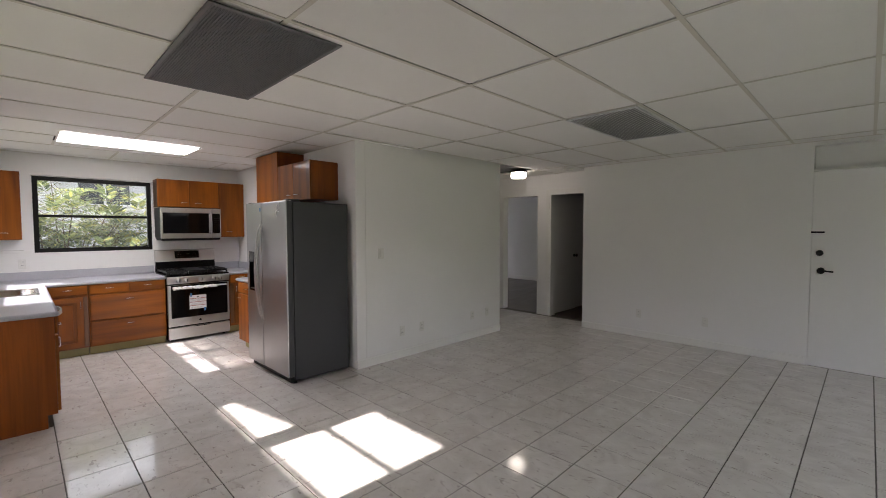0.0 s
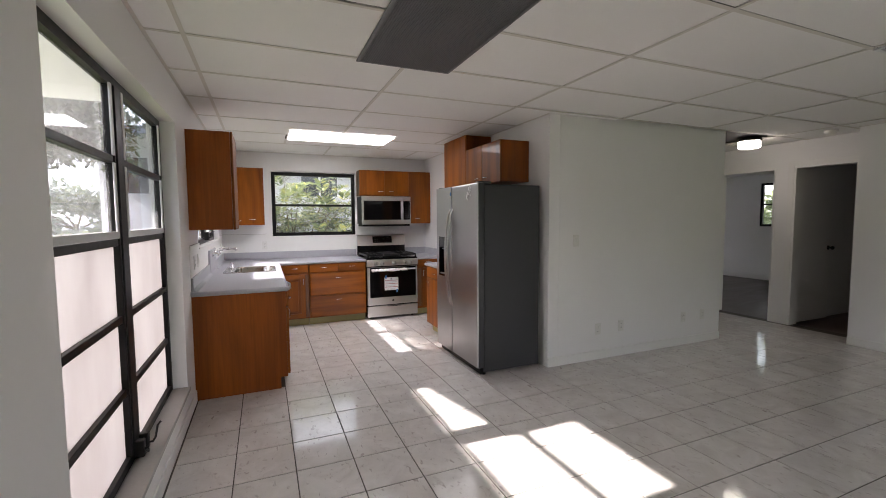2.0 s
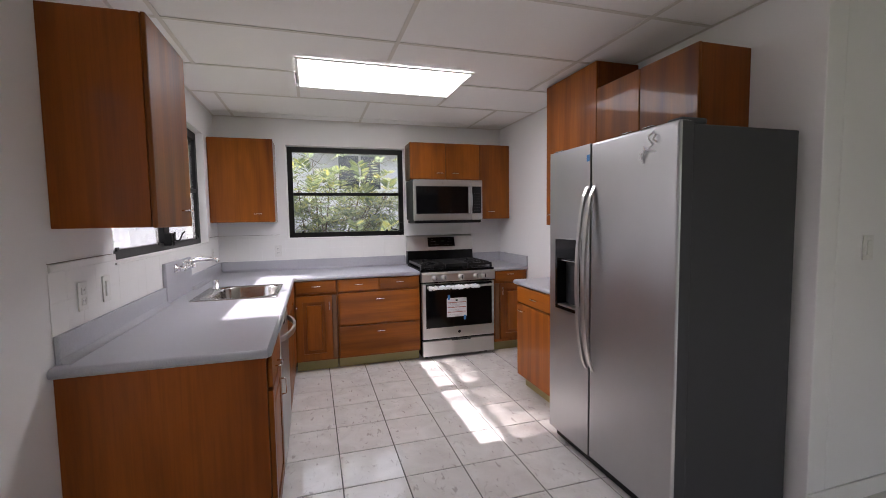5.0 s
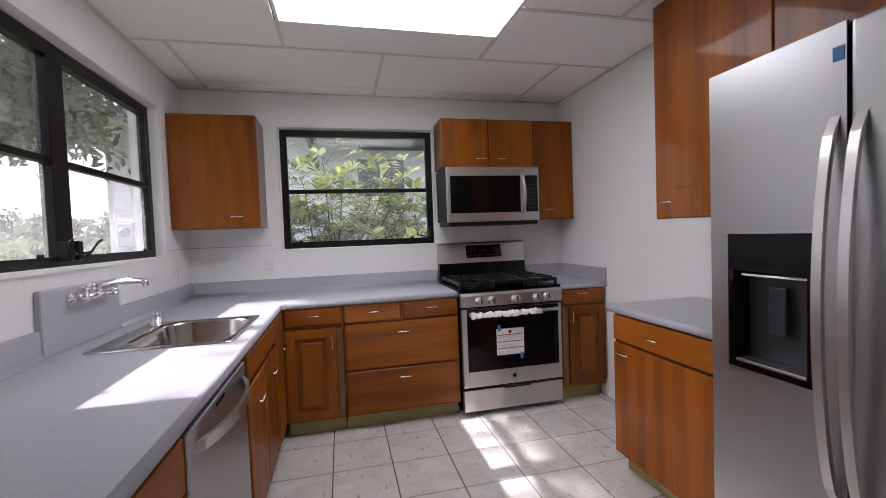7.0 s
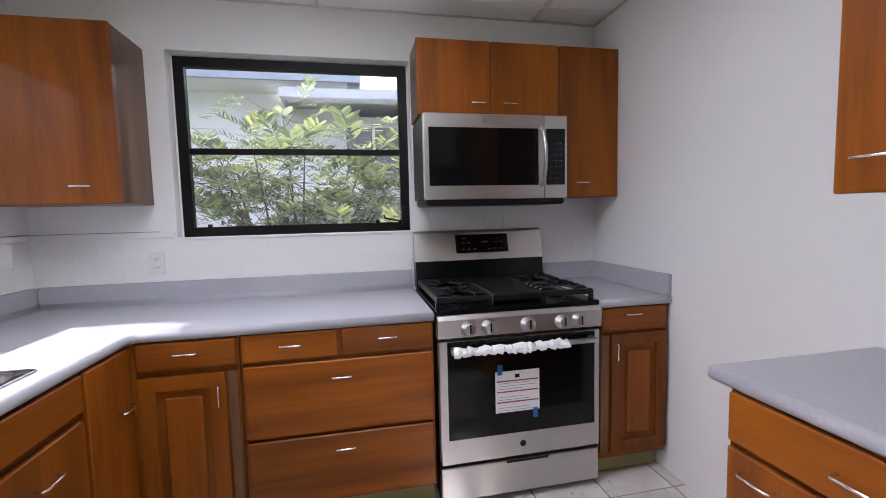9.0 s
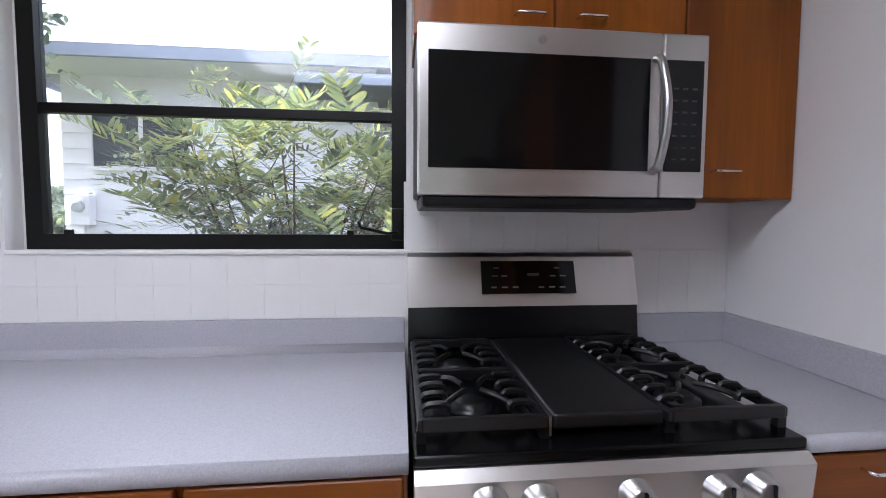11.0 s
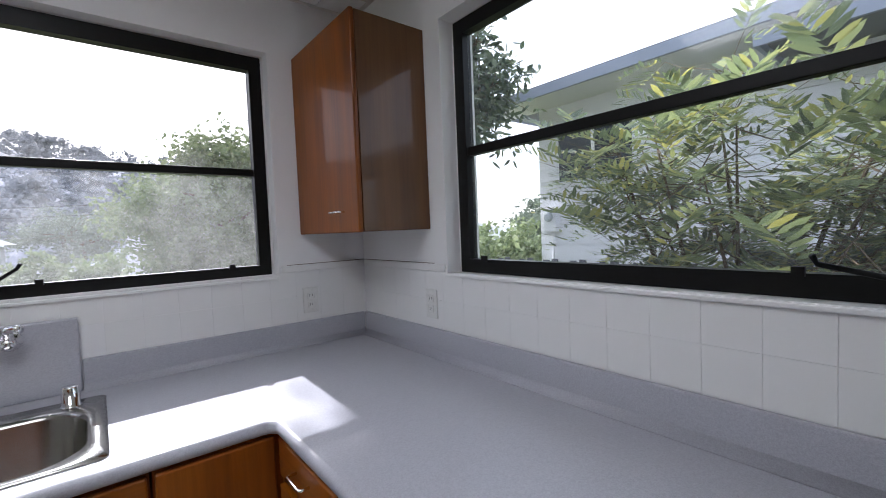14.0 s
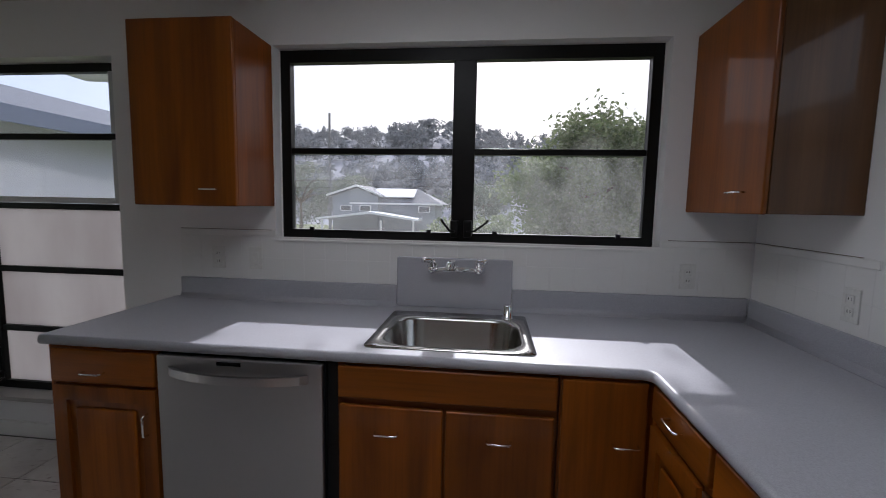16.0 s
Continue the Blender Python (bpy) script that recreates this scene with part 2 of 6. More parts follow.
PAPER = plain("paper", (0.75, 0.74, 0.74), 0.7)
REDINK = plain("red_ink", (0.35, 0.06, 0.04), 0.6)
BLUET = plain("blue_tape", (0.02, 0.16, 0.42), 0.5)
FILM = plain("clear_packing_film", (0.92, 0.93, 0.95), 0.5, 0, 0.5)
CLOCKG = plain("clock_green", (0.02, 0.05, 0.02), 0.3)
PANEL_LIGHT = emitter("diffuser_lit", (0.97, 0.99, 1.0), 3.2)
HALL_LIGHT = emitter("hall_globe_lit", (1.0, 0.93, 0.82), 3.2)
CONCRETE = plain("grey_sill", (0.42, 0.4, 0.38), 0.7)


def frosted_mat():
    m, n, l, b = material("frosted_pane", (0.8, 0.76, 0.77), 0.35)
    v = coords(n, l, (1, 1, 0.35))
    f = noise_tex(n, l, v, 3.0, 4)
    c = ramp(n, l, f, [(0.3, (0.57, 0.545, 0.555)), (0.6, (0.66, 0.645, 0.655))])
    l.new(c, b.inputs["Base Color"])
    tl, mx, out = n.new("ShaderNodeBsdfTranslucent"), n.new("ShaderNodeMixShader"), n["Material Output"]
    l.new(c, tl.inputs[0])
    mx.inputs[0].default_value = 0.45
    l.new(b.outputs[0], mx.inputs[1])
    l.new(tl.outputs[0], mx.inputs[2])
    l.new(mx.outputs[0], out.inputs[0])
    return m


FROST = frosted_mat()

# ---- mesh tools ----
ORIGIN = {}


def thing(name, at, label, category, group="", kind=""):
    e = new(name)
    e.location = at
    e.empty_display_size = 0.1
    ORIGIN[e] = Vector(at)
    return tagged(e, label, category, group, kind)


def link_mesh(name, bm, mat, parent=None, label="", smooth=False):
    o = ORIGIN[parent] if parent else Vector((0, 0, 0))
    if parent:
        bmesh.ops.translate(bm, verts=bm.verts, vec=-o)
    bmesh.ops.recalc_face_normals(bm, faces=bm.faces)
    me = bpy.data.meshes.new(name)
    bm.to_mesh(me)
    bm.free()
    for mt in mat if isinstance(mat, (list, tuple)) else [mat]:
        me.materials.append(mt)
    if smooth:
        for p in me.polygons:
            p.use_smooth = True
    ob = new(name, me)
    if parent:
        ob.parent = parent
    ORIGIN[ob] = o
    return ob


def part(name, bm, mat, parent, label="", smooth=False):
    return tagged(link_mesh(name, bm, mat, parent, label, smooth), label)


def solo(name, bm, mat, label, category, kind="", group="", smooth=False):
    return tagged(link_mesh(name, bm, mat, None, "", smooth), label, category, group, kind)


def box(bm, x0, x1, y0, y1, z0, z1, bev=0.0, seg=2):
    x0, x1, y0, y1, z0, z1 = min(x0, x1), max(x0, x1), min(y0, y1), max(y0, y1), min(z0, z1), max(z0, z1)
    r = bmesh.ops.create_cube(bm, size=1.0)
    vs = r["verts"]
    bmesh.ops.scale(bm, verts=vs, vec=(x1 - x0, y1 - y0, z1 - z0))
    bmesh.ops.translate(bm, verts=vs, vec=((x0 + x1) / 2, (y0 + y1) / 2, (z0 + z1) / 2))
    if bev:
        es = list({e for v in vs for e in v.link_edges})
        bmesh.ops.bevel(bm, geom=es, offset=bev, segments=seg, affect="EDGES", profile=0.5)
    return bm


def B(*a, bev=0.0, seg=2):
    return box(bmesh.new(), *a, bev=bev, seg=seg)


def boxes(rows, bev=0.0):
    bm = bmesh.new()
    for r in rows:
        box(bm, *r, bev=bev)
    return bm


def tube(bm, pts, r, seg=10, cap=True):
    pts = [Vector(p) for p in pts]
    radii = r if isinstance(r, (list, tuple)) else [r] * len(pts)
    rings, up = [], None
    for i, p in enumerate(pts):
        d = (pts[min(i + 1, len(pts) - 1)] - pts[max(i - 1, 0)]).normalized()
        if up is None:
            up = d.orthogonal().normalized()
        side = d.cross(up).normalized()
        up = side.cross(d).normalized()
        rings.append([bm.verts.new(p + (math.cos(a) * side + math.sin(a) * up) * radii[i]) for a in (2 * math.pi * k / seg for k in range(seg))])
    for a, b in zip(rings, rings[1:]):
        for k in range(seg):
            bm.faces.new((a[k], a[(k + 1) % seg], b[(k + 1) % seg], b[k]))
    if cap:
        bm.faces.new(rings[0][::-1])
        bm.faces.new(rings[-1])
    return bm


def lathe(bm, centre, axis, profile, seg=20):
    """profile: rows of (distance along the axis, radius)."""
    ax = Vector(axis).normalized()
    return tube(bm, [Vector(centre) + ax * d for d, _ in profile], [max(q, 0.0004) for _, q in profile], seg)


def curve_pts(pts, n=8):
    """A smooth line through the points."""
    p = [Vector(q) for q in pts]
    out = []
    for i in range(len(p) - 1):
        a, b, c, d = p[max(i - 1, 0)], p[i], p[i + 1], p[min(i + 2, len(p) - 1)]
        for k in range(n):
            t = k / n
            out.append(0.5 * ((2 * b) + (c - a) * t + (2 * a - 5 * b + 4 * c - d) * t * t + (3 * b - a - 3 * c + d) * t ** 3))
    return out + [p[-1]]


def prism(bm, outline, axis, a0, a1):
    """A closed outline pushed from a0 to a1 along an axis (0 x: outline in y,z; 1 y: x,z; 2 z: x,y)."""
    def at(u, v, a):
        return ((a, u, v), (u, a, v), (u, v, a))[axis]
    lo = [bm.verts.new(at(u, v, a0)) for u, v in outline]
    hi = [bm.verts.new(at(u, v, a1)) for u, v in outline]
    n = len(outline)
    bm.faces.new(lo[::-1])
    bm.faces.new(hi)
    for k in range(n):
        bm.faces.new((lo[k], lo[(k + 1) % n], hi[(k + 1) % n], hi[k]))
    return bm


def rounded(x0, x1, y0, y1, r, seg=6):
    out = []
    for cx, cy, a0 in ((x1 - r, y1 - r, 0), (x0 + r, y1 - r, 90), (x0 + r, y0 + r, 180), (x1 - r, y0 + r, 270)):
        for k in range(seg + 1):
            a = radians(a0 + 90 * k / seg)
            out.append((cx + r * math.cos(a), cy + r * math.sin(a)))
    return out


def face_box(face, u0, u1, d0, d1, z0, z1, bev=0.0, seg=2, bm=None):
    """A box on a cabinet face. face = (way it looks, place of its plane); u runs along the wall, d outwards."""
    way, p = face
    bm = bm or bmesh.new()
    if way == "+y":
        return box(bm, u0, u1, p + d0, p + d1, z0, z1, bev, seg)
    if way == "-y":
        return box(bm, u0, u1, p - d0, p - d1, z0, z1, bev, seg)
    return box(bm, p + d0, p + d1, u0, u1, z0, z1, bev, seg)


def face_pt(face, u, d, z):
    way, p = face
    return {"+y": (u, p + d, z), "-y": (u, p - d, z), "+x": (p + d, u, z)}[way]


def wire_pull(face, u, z, parent, upright=False, length=0.08, d0=0.0):
    h, out = length / 2, 0.026
    a = [(-h, d0), (-h, d0 + out * 0.8), (-h + 0.006, d0 + out), (h - 0.006, d0 + out), (h, d0 + out * 0.8), (h, d0)]
    pts = [face_pt(face, u if upright else u + s, d, z + s if upright else z) for s, d in a]
    bm = tube(bmesh.new(), pts, 0.0036, 8)
    part("handle", bm, CHROME, parent, "thin chrome wire pull", True)


def slab_front(face, u0, u1, z0, z1, parent, name, mat, pull=None, upright=False):
    f = part(name, face_box(face, u0, u1, 0.002, 0.021, z0, z1, 0.006, 3), mat, parent)
    if pull:
        wire_pull(face, pull[0], pull[1], f, upright, d0=0.02)
    return f


def raised_door(face, u0, u1, z0, z1, parent, mat, pull=None, upright=True):
    w = 0.055
    bm = wall_with_holes(0 if face[0] == "+x" else 1, face[1] + 0.002, face[1] + 0.021, u0, u1, z0, z1, [(u0 + w, u1 - w, z0 + w, z1 - w)])
    d = part("door", bm, mat, parent)
    part("panel", face_box(face, u0 + w - 0.002, u1 - w + 0.002, 0.001, 0.008, z0 + w - 0.002, z1 - w + 0.002, 0, 1), mat, d)
    part("raised_field", face_box(face, u0 + w + 0.03, u1 - w - 0.03, 0.007, 0.019, z0 + w + 0.03, z1 - w - 0.03, 0.008, 3), mat, d)
    if pull:
        wire_pull(face, pull[0], pull[1], d, upright, d0=0.02)
    return d


def wall_with_holes(axis, p0, p1, u0, u1, z0, z1, holes):
    """A slab between p0 and p1 on its normal axis (0 x, 1 y, 2 z), with openings (u0, u1, z0, z1)."""
    us = sorted({u0, u1, *(h[0] for h in holes), *(h[1] for h in holes)})
    zs = sorted({z0, z1, *(h[2] for h in holes), *(h[3] for h in holes)})
    bm = bmesh.new()
    solid = [[not any(h[0] <= (a + b) / 2 <= h[1] and h[2] <= (c + d) / 2 <= h[3] for h in holes) for c, d in zip(zs, zs[1:])] for a, b in zip(us, us[1:])]
    vert = {}

    def v(u, p, z):
        k = (round(u, 5), round(p, 5), round(z, 5))
        if k not in vert:
            vert[k] = bm.verts.new(((p, u, z), (u, p, z), (u, z, p))[axis])
        return vert[k]

    for i, (a, b) in enumerate(zip(us, us[1:])):
        for j, (c, d) in enumerate(zip(zs, zs[1:])):
            if not solid[i][j]:
                continue
            bm.faces.new((v(a, p0, c), v(b, p0, c), v(b, p0, d), v(a, p0, d)))
            bm.faces.new((v(a, p1, c), v(a, p1, d), v(b, p1, d), v(b, p1, c)))
            for ni, nj, q in ((i - 1, j, ((a, c), (a, d))), (i + 1, j, ((b, c), (b, d))), (i, j - 1, ((a, c), (b, c))), (i, j + 1, ((a, d), (b, d)))):
                if not (0 <= ni < len(us) - 1 and 0 <= nj < len(zs) - 1) or not solid[ni][nj]:
                    (ua, za), (ub, zb) = q
                    bm.faces.new((v(ua, p0, za), v(ub, p0, zb), v(ub, p1, zb), v(ua, p1, za)))
    return bm

# ---- the setting ----
CEIL_Z, TOP_Z = 2.40, 2.62
SY, EX, KY, LX, RY, BX = -0.37, -8.25, 2.65, -4.92, 6.17, 1.6
HY, FARY = 6.56, 10.7
OUT_S, OUT_E = SY - 0.17, EX - 0.17
TALL = (-5.08, -3.12, 0.235, 2.115)
SINKW = (-7.832, -5.955, 1.185, 2.148)
ENDW = (0.28, 1.51, 1.195, 2.145)


def setting(name, bm, mat, label, category):
    return solo(name, bm, mat, label, category, "structure")


wall_sink = setting("wall_sink_side", wall_with_holes(1, SY, OUT_S, OUT_E, BX + 0.15, -0.1, TOP_Z, [TALL, SINKW]), WALL, "white painted plaster wall with a tall window and a kitchen window", "wall")
wall_end = setting("wall_kitchen_end", wall_with_holes(0, EX, OUT_E, SY, KY + 0.12, -0.1, TOP_Z, [ENDW]), WALL, "white painted kitchen wall with a black framed window", "wall")
setting("wall_kitchen_inner", B(EX, LX, KY, KY + 0.12, -0.1, TOP_Z, bev=0.004), WALL, "white painted wall behind the refrigerator", "wall")
setting("wall_living", B(LX - 0.12, LX, KY + 0.12, 5.1, -0.1, TOP_Z, bev=0.004), WALL, "white painted living room wall with sockets", "wall")
setting("wall_front", wall_with_holes(1, RY, RY + 0.16, -4.18, BX + 0.15, -0.1, TOP_Z, [(-1.575, -0.62, -0.02, 2.36)]), WALL, "white painted wall with the flush front door", "wall")
# The opening in this unseen wall is added to let fill light in.
setting("wall_behind", wall_with_holes(0, BX, BX + 0.15, SY, RY, -0.1, TOP_Z, [(0.7, 4.9, 0.3, 2.1)]), WALL, "plain white wall closing the living room, with a window opening added for light", "wall")
setting("wall_hall_end", wall_with_holes(1, HY, HY + 0.13, -6.5, -3.9, -0.1, TOP_Z, [(-5.98, -5.2, -0.02, 2.09), (-4.98, -4.22, -0.02, 2.09)]), WALL, "white hall wall with two doorways", "wall")
setting("wall_hall_side", B(-4.18, -4.05, RY + 0.16, HY, -0.1, TOP_Z), WALL, "white return wall of the hall", "wall")
setting("wall_hall_left", B(-6.62, -6.5, 5.0, 7.2, -0.1, TOP_Z), WALL, "white end wall of the hall", "wall")
setting("wall_hall_back", B(-6.5, LX - 0.12, 5.0, 5.1, -0.1, TOP_Z), WALL, "white wall along the hall", "wall")
# the rooms beyond the doorways
setting("wall_bedroom_far", wall_with_holes(1, FARY, FARY + 0.15, -10.0, -5.05, -0.1, TOP_Z, [(-7.84, -7.0, 1.22, 2.2)]), WALL, "white bedroom wall with a small window", "wall")
# Unseen opening cut into this side wall to brighten the bedroom.
setting("wall_bedroom_left", wall_with_holes(0, -10.15, -10.0, 7.0, FARY, -0.1, TOP_Z, [(7.9, 10.1, 0.9, 2.1)]), WALL, "white bedroom side wall with an unseen opening added for light", "wall")
setting("wall_bedroom_front", B(-10.0, -6.5, 7.2, 7.32, -0.1, TOP_Z), WALL, "white bedroom wall beside the doorway", "wall")
setting("wall_between_rooms", B(-5.2, -5.06, HY + 0.13, FARY, -0.1, TOP_Z), WALL, "white wall between the two far rooms", "wall")
setting("wall_closet_right", B(-3.9, -3.78, HY + 0.13, 9.2, -0.1, TOP_Z), WALL, "white side wall of the small room", "wall")
setting("wall_closet_far", B(-5.06, -3.78, 9.2, 9.32, -0.1, TOP_Z), WALL, "white far wall of the small room", "wall")
setting("bedroom_floor", B(-10.0, -3.8, HY + 0.1, FARY, -0.12, -0.004), BROWNF, "dark brown wooden floor of the far rooms", "floor")
setting("bedroom_ceiling", B(-10.1, -3.8, HY + 0.13, FARY, CEIL_Z, CEIL_Z + 0.1), WALL, "plain white ceiling of the far rooms", "ceiling")
floor = setting("floor", B(OUT_E, BX, SY, HY + 0.1, -0.12, -0.0035), GROUT, "dark grout bed under glazed marbled floor tiles", "floor")
setting("roof", B(OUT_E - 0.45, BX + 0.3, OUT_S - 0.42, FARY + 0.4, TOP_Z, TOP_Z + 0.12, bev=0.01), TRIM, "flat roof slab with a white painted eave", "roof")

setting("eave", prism(bmesh.new(), [(-5.25, OUT_S), (-4.02, OUT_S), (-4.02, -1.27), (-4.95, -1.47), (-5.25, -1.47)], 2, 2.25, 2.31), TRIM, "low white eave board outside the tall window", "roof")

# suspended ceiling: boards in a painted grid, one mesh
XL = [EX, -8.07, -7.43, -6.79, -6.13, -5.48, -4.84, -4.23, -3.60, -2.98, -2.37, -1.75, -1.13, -0.51, 0.1, 0.72, 1.34, BX]
YL = [SY, -0.18, 1.03, 2.24, 3.45, 4.68, 5.9, HY]
VENTS = [(-4.26, -3.03, 0.725, 1.335), (-2.98, -2.40, 3.47, 4.67)]
LIGHTBOX = (-7.1, -6.49, 0.45, 1.65)
bm = bmesh.new()
rnd = random.Random(4)
for a, b in zip(XL, XL[1:]):
    cuts = list(YL)
    if a == -7.43:
        cuts = [SY, -0.77, 0.45, 1.65, KY, HY]
    for c, d in zip(cuts, cuts[1:]):
        if a < LX - 0.3 and c > KY and c < 5.0:
            continue
        dz = rnd.choice((0.0, 0.0004, 0.001, 0.004))
        box(bm, a + 0.0105, b - 0.0105, c + 0.0105, d - 0.0105, CEIL_Z + 0.0035 + dz, CEIL_Z + 0.018, 0.0012, 1)
boards = len(bm.faces)
for x in XL[1:-1]:
    box(bm, x - 0.0115, x + 0.0115, SY, HY if x > LX - 1.2 else KY, CEIL_Z, CEIL_Z + 0.003)
for y in YL[1:-1]:
    for a, b in zip(XL, XL[1:]):
        if a == -7.43 or (a < LX - 0.3 and KY < y < 5.0):
            continue
        box(bm, a + 0.0115, b - 0.0115, y - 0.0115, y + 0.0115, CEIL_Z, CEIL_Z + 0.003)
for y in (0.45, 1.65):
    box(bm, -7.4185, -7.1, y - 0.0115, y + 0.0115, CEIL_Z, CEIL_Z + 0.003)
for r in ((EX, LX, KY - 0.02, KY), (EX, BX, SY, SY + 0.02), (-4.18, BX, RY - 0.02, RY)):
    box(bm, r[0], r[1], r[2], r[3], CEIL_Z - 0.001, CEIL_Z + 0.002)
box(bm, EX, EX + 0.02, SY + 0.02, KY - 0.02, CEIL_Z - 0.001, CEIL_Z + 0.002)
for k, f in enumerate(bm.faces):
    f.material_index = int(k >= boards)
ceiling = setting("ceiling", bm, [CEIL, TBAR], "suspended ceiling of white mineral boards in a painted grid", "ceiling")
# Near-black sheet paints the shade seen in gaps between boards and bars.
setting("ceiling_void", B(OUT_E, BX, SY, HY, CEIL_Z + 0.03, CEIL_Z + 0.06), PAINTED_SHADE, "near-black sheet painting the shade above the ceiling boards", "ceiling")

# skirting
def skirting(rows, label):
    setting("baseboard", boxes(rows, 0.003), TRIM, label, "baseboard")


skirting([(LX, LX + 0.012, KY, 5.1, 0, 0.09)], "white baseboard of the living room wall")
skirting([(-4.18, -1.6, RY - 0.012, RY, 0, 0.09)], "white baseboard of the front wall")
skirting([(-5.2, -5.05, HY - 0.012, HY, 0, 0.1)], "white baseboard between the doorways")
skirting([(-10.0, -5.2, FARY - 0.015, FARY, 0, 0.1)], "white baseboard in the far bedroom")
skirting([(-5.408, BX, SY, SY + 0.012, 0, 0.09)], "white baseboard under the tall window")

# ---- doors ----
d = thing("door_1", (-1.1, RY + 0.05, 0), "flush white front door with a dark knob and deadbolt", "door", kind="structure")
part("leaf", B(-1.572, -0.623, RY - 0.004, RY + 0.045, 0.005, 2.085, bev=0.003), WALL, d)
part("transom_shelf", B(-1.575, -0.62, RY + 0.003, RY + 0.16, 2.088, 2.11, bev=0.002), TRIM, d)
part("transom_back", B(-1.575, -0.62, RY + 0.15, RY + 0.16, 2.11, 2.36), WALL, d)
kn = part("knob", lathe(bmesh.new(), (-1.49, RY - 0.004, 1.035), (0, -1, 0), [(0, 0.034), (0.006, 0.034), (0.012, 0.014), (0.035, 0.013), (0.045, 0.028), (0.06, 0.03), (0.068, 0.018)]), BLACKP, d, "dark bronze door knob", True)
part("lever", tube(bmesh.new(), [(-1.49, RY - 0.055, 1.035), (-1.45, RY - 0.06, 1.035), (-1.39, RY - 0.055, 1.03)], 0.009), BLACKP, kn, "", True)
part("deadbolt", lathe(bmesh.new(), (-1.505, RY - 0.004, 1.222), (0, -1, 0), [(0, 0.032), (0.012, 0.03), (0.02, 0.022), (0.03, 0.014)]), BLACKP, d, "dark round deadbolt", True)
part("slide_bolt", B(-1.58, -1.47, RY - 0.018, RY - 0.004, 1.433, 1.451, bev=0.003), BLACKP, d, "dark slide bolt")

d = thing("door_2", (-5.0, 7.0, 0), "white inner door standing open into the dark room", "door", kind="structure")
part("leaf", B(-5.02, -4.985, HY + 0.16, HY + 0.92, 0.01, 2.05, bev=0.003), TRIM, d)
part("frame", boxes([(-4.98, -4.955, HY - 0.012, HY + 0.14, 0, 2.09), (-4.245, -4.22, HY - 0.012, HY + 0.14, 0, 2.09), (-4.955, -4.245, HY - 0.012, HY + 0.14, 2.06, 2.09)]), TRIM, d)
part("casing", boxes([(-5.045, -4.98, HY - 0.018, HY - 0.001, 0, 2.15), (-4.22, -4.185, HY - 0.018, HY - 0.001, 0, 2.15), (-4.98, -4.22, HY - 0.018, HY - 0.001, 2.09, 2.15)], 0.002), TRIM, d)
part("knob", lathe(bmesh.new(), (-4.985, HY + 0.86, 1.0), (1, 0, 0), [(0, 0.03), (0.008, 0.028), (0.014, 0.011), (0.035, 0.011), (0.045, 0.025), (0.06, 0.026), (0.07, 0.012)]), BLACKP, d, "dark round knob", True)
for z in (0.25, 1.85):
    part("hinge", B(-4.984, -4.978, HY + 0.14, HY + 0.17, z, z + 0.09), BLACKP, d)
d = thing("door_3", (-5.9, 7.0, 0), "white painted frame of the left doorway", "door", kind="structure")
part("frame", boxes([(-5.98, -5.955, HY - 0.005, HY + 0.14, 0, 2.09), (-5.225, -5.2, HY - 0.005, HY + 0.14, 0, 2.09), (-5.955, -5.225, HY - 0.005, HY + 0.14, 2.06, 2.09)]), TRIM, d)

# ---- windows ----
def bars(rows, bev=0.003):
    return boxes(rows, bev)


def crank(parent, at, way, flip=1):
    """A window operator: gearbox and folding arm. way 'y' on the sink wall, 'x' on the end wall."""
    x, y, z = at
    if way == "y":
        part("gearbox", B(x - 0.02, x + 0.02, y, y + 0.045, z, z + 0.085, bev=0.006), FRAME, parent)
        pts = [(x, y + 0.045, z + 0.03), (x, y + 0.06, z + 0.03), (x - flip * 0.035, y + 0.065, z + 0.035), (x - flip * 0.09, y + 0.065, z + 0.075), (x - flip * 0.1, y + 0.08, z + 0.09)]
    else:
        part("gearbox", B(x, x + 0.045, y - 0.02, y + 0.02, z, z + 0.11, bev=0.006), FRAME, parent)
        pts = [(x + 0.045, y, z + 0.03), (x + 0.06, y, z + 0.03), (x + 0.062, y - flip * 0.03, z + 0.025), (x + 0.065, y - flip * 0.12, z + 0.045), (x + 0.08, y - flip * 0.125, z + 0.062)]
    part("crank_arm", tube(bmesh.new(), pts, 0.0055, 8), FRAME, parent, "black folding crank arm", True)


# kitchen window over the counter end
fx0, fx1 = EX - 0.10, EX - 0.06
w = thing("window_1", (fx0, 0.9, ENDW[2]), "black steel kitchen window with one glazing bar", "window", kind="structure")
y0, y1, z0, z1 = ENDW
y0, y1, z0, z1 = y0 + 0.012, y1 - 0.012, z0 + 0.008, z1 - 0.008
t = 0.05
fr = part("window_frame", wall_with_holes(0, fx0, fx1, y0, y1, z0, z1, [(y0 + t, y1 - t, z0 + t, z1 - t)]), FRAME, w)
part("sealant", wall_with_holes(0, fx0 + 0.004, fx1 - 0.006, *ENDW, [(y0, y1, z0, z1)]), TRIM, w, "white painted sealant round the frame")
part("glazing_bar", B(fx0 + 0.005, fx1 - 0.004, y0 + t, y1 - t, 1.638, 1.67, bev=0.003), FRAME, w)
for a, b in ((z0 + t, 1.638), (1.67, z1 - t)):
    g = part("pane", B(fx0 + 0.014, fx0 + 0.018, y0 + t, y1 - t, a, b), GLASS, w)
    g.visible_shadow = False
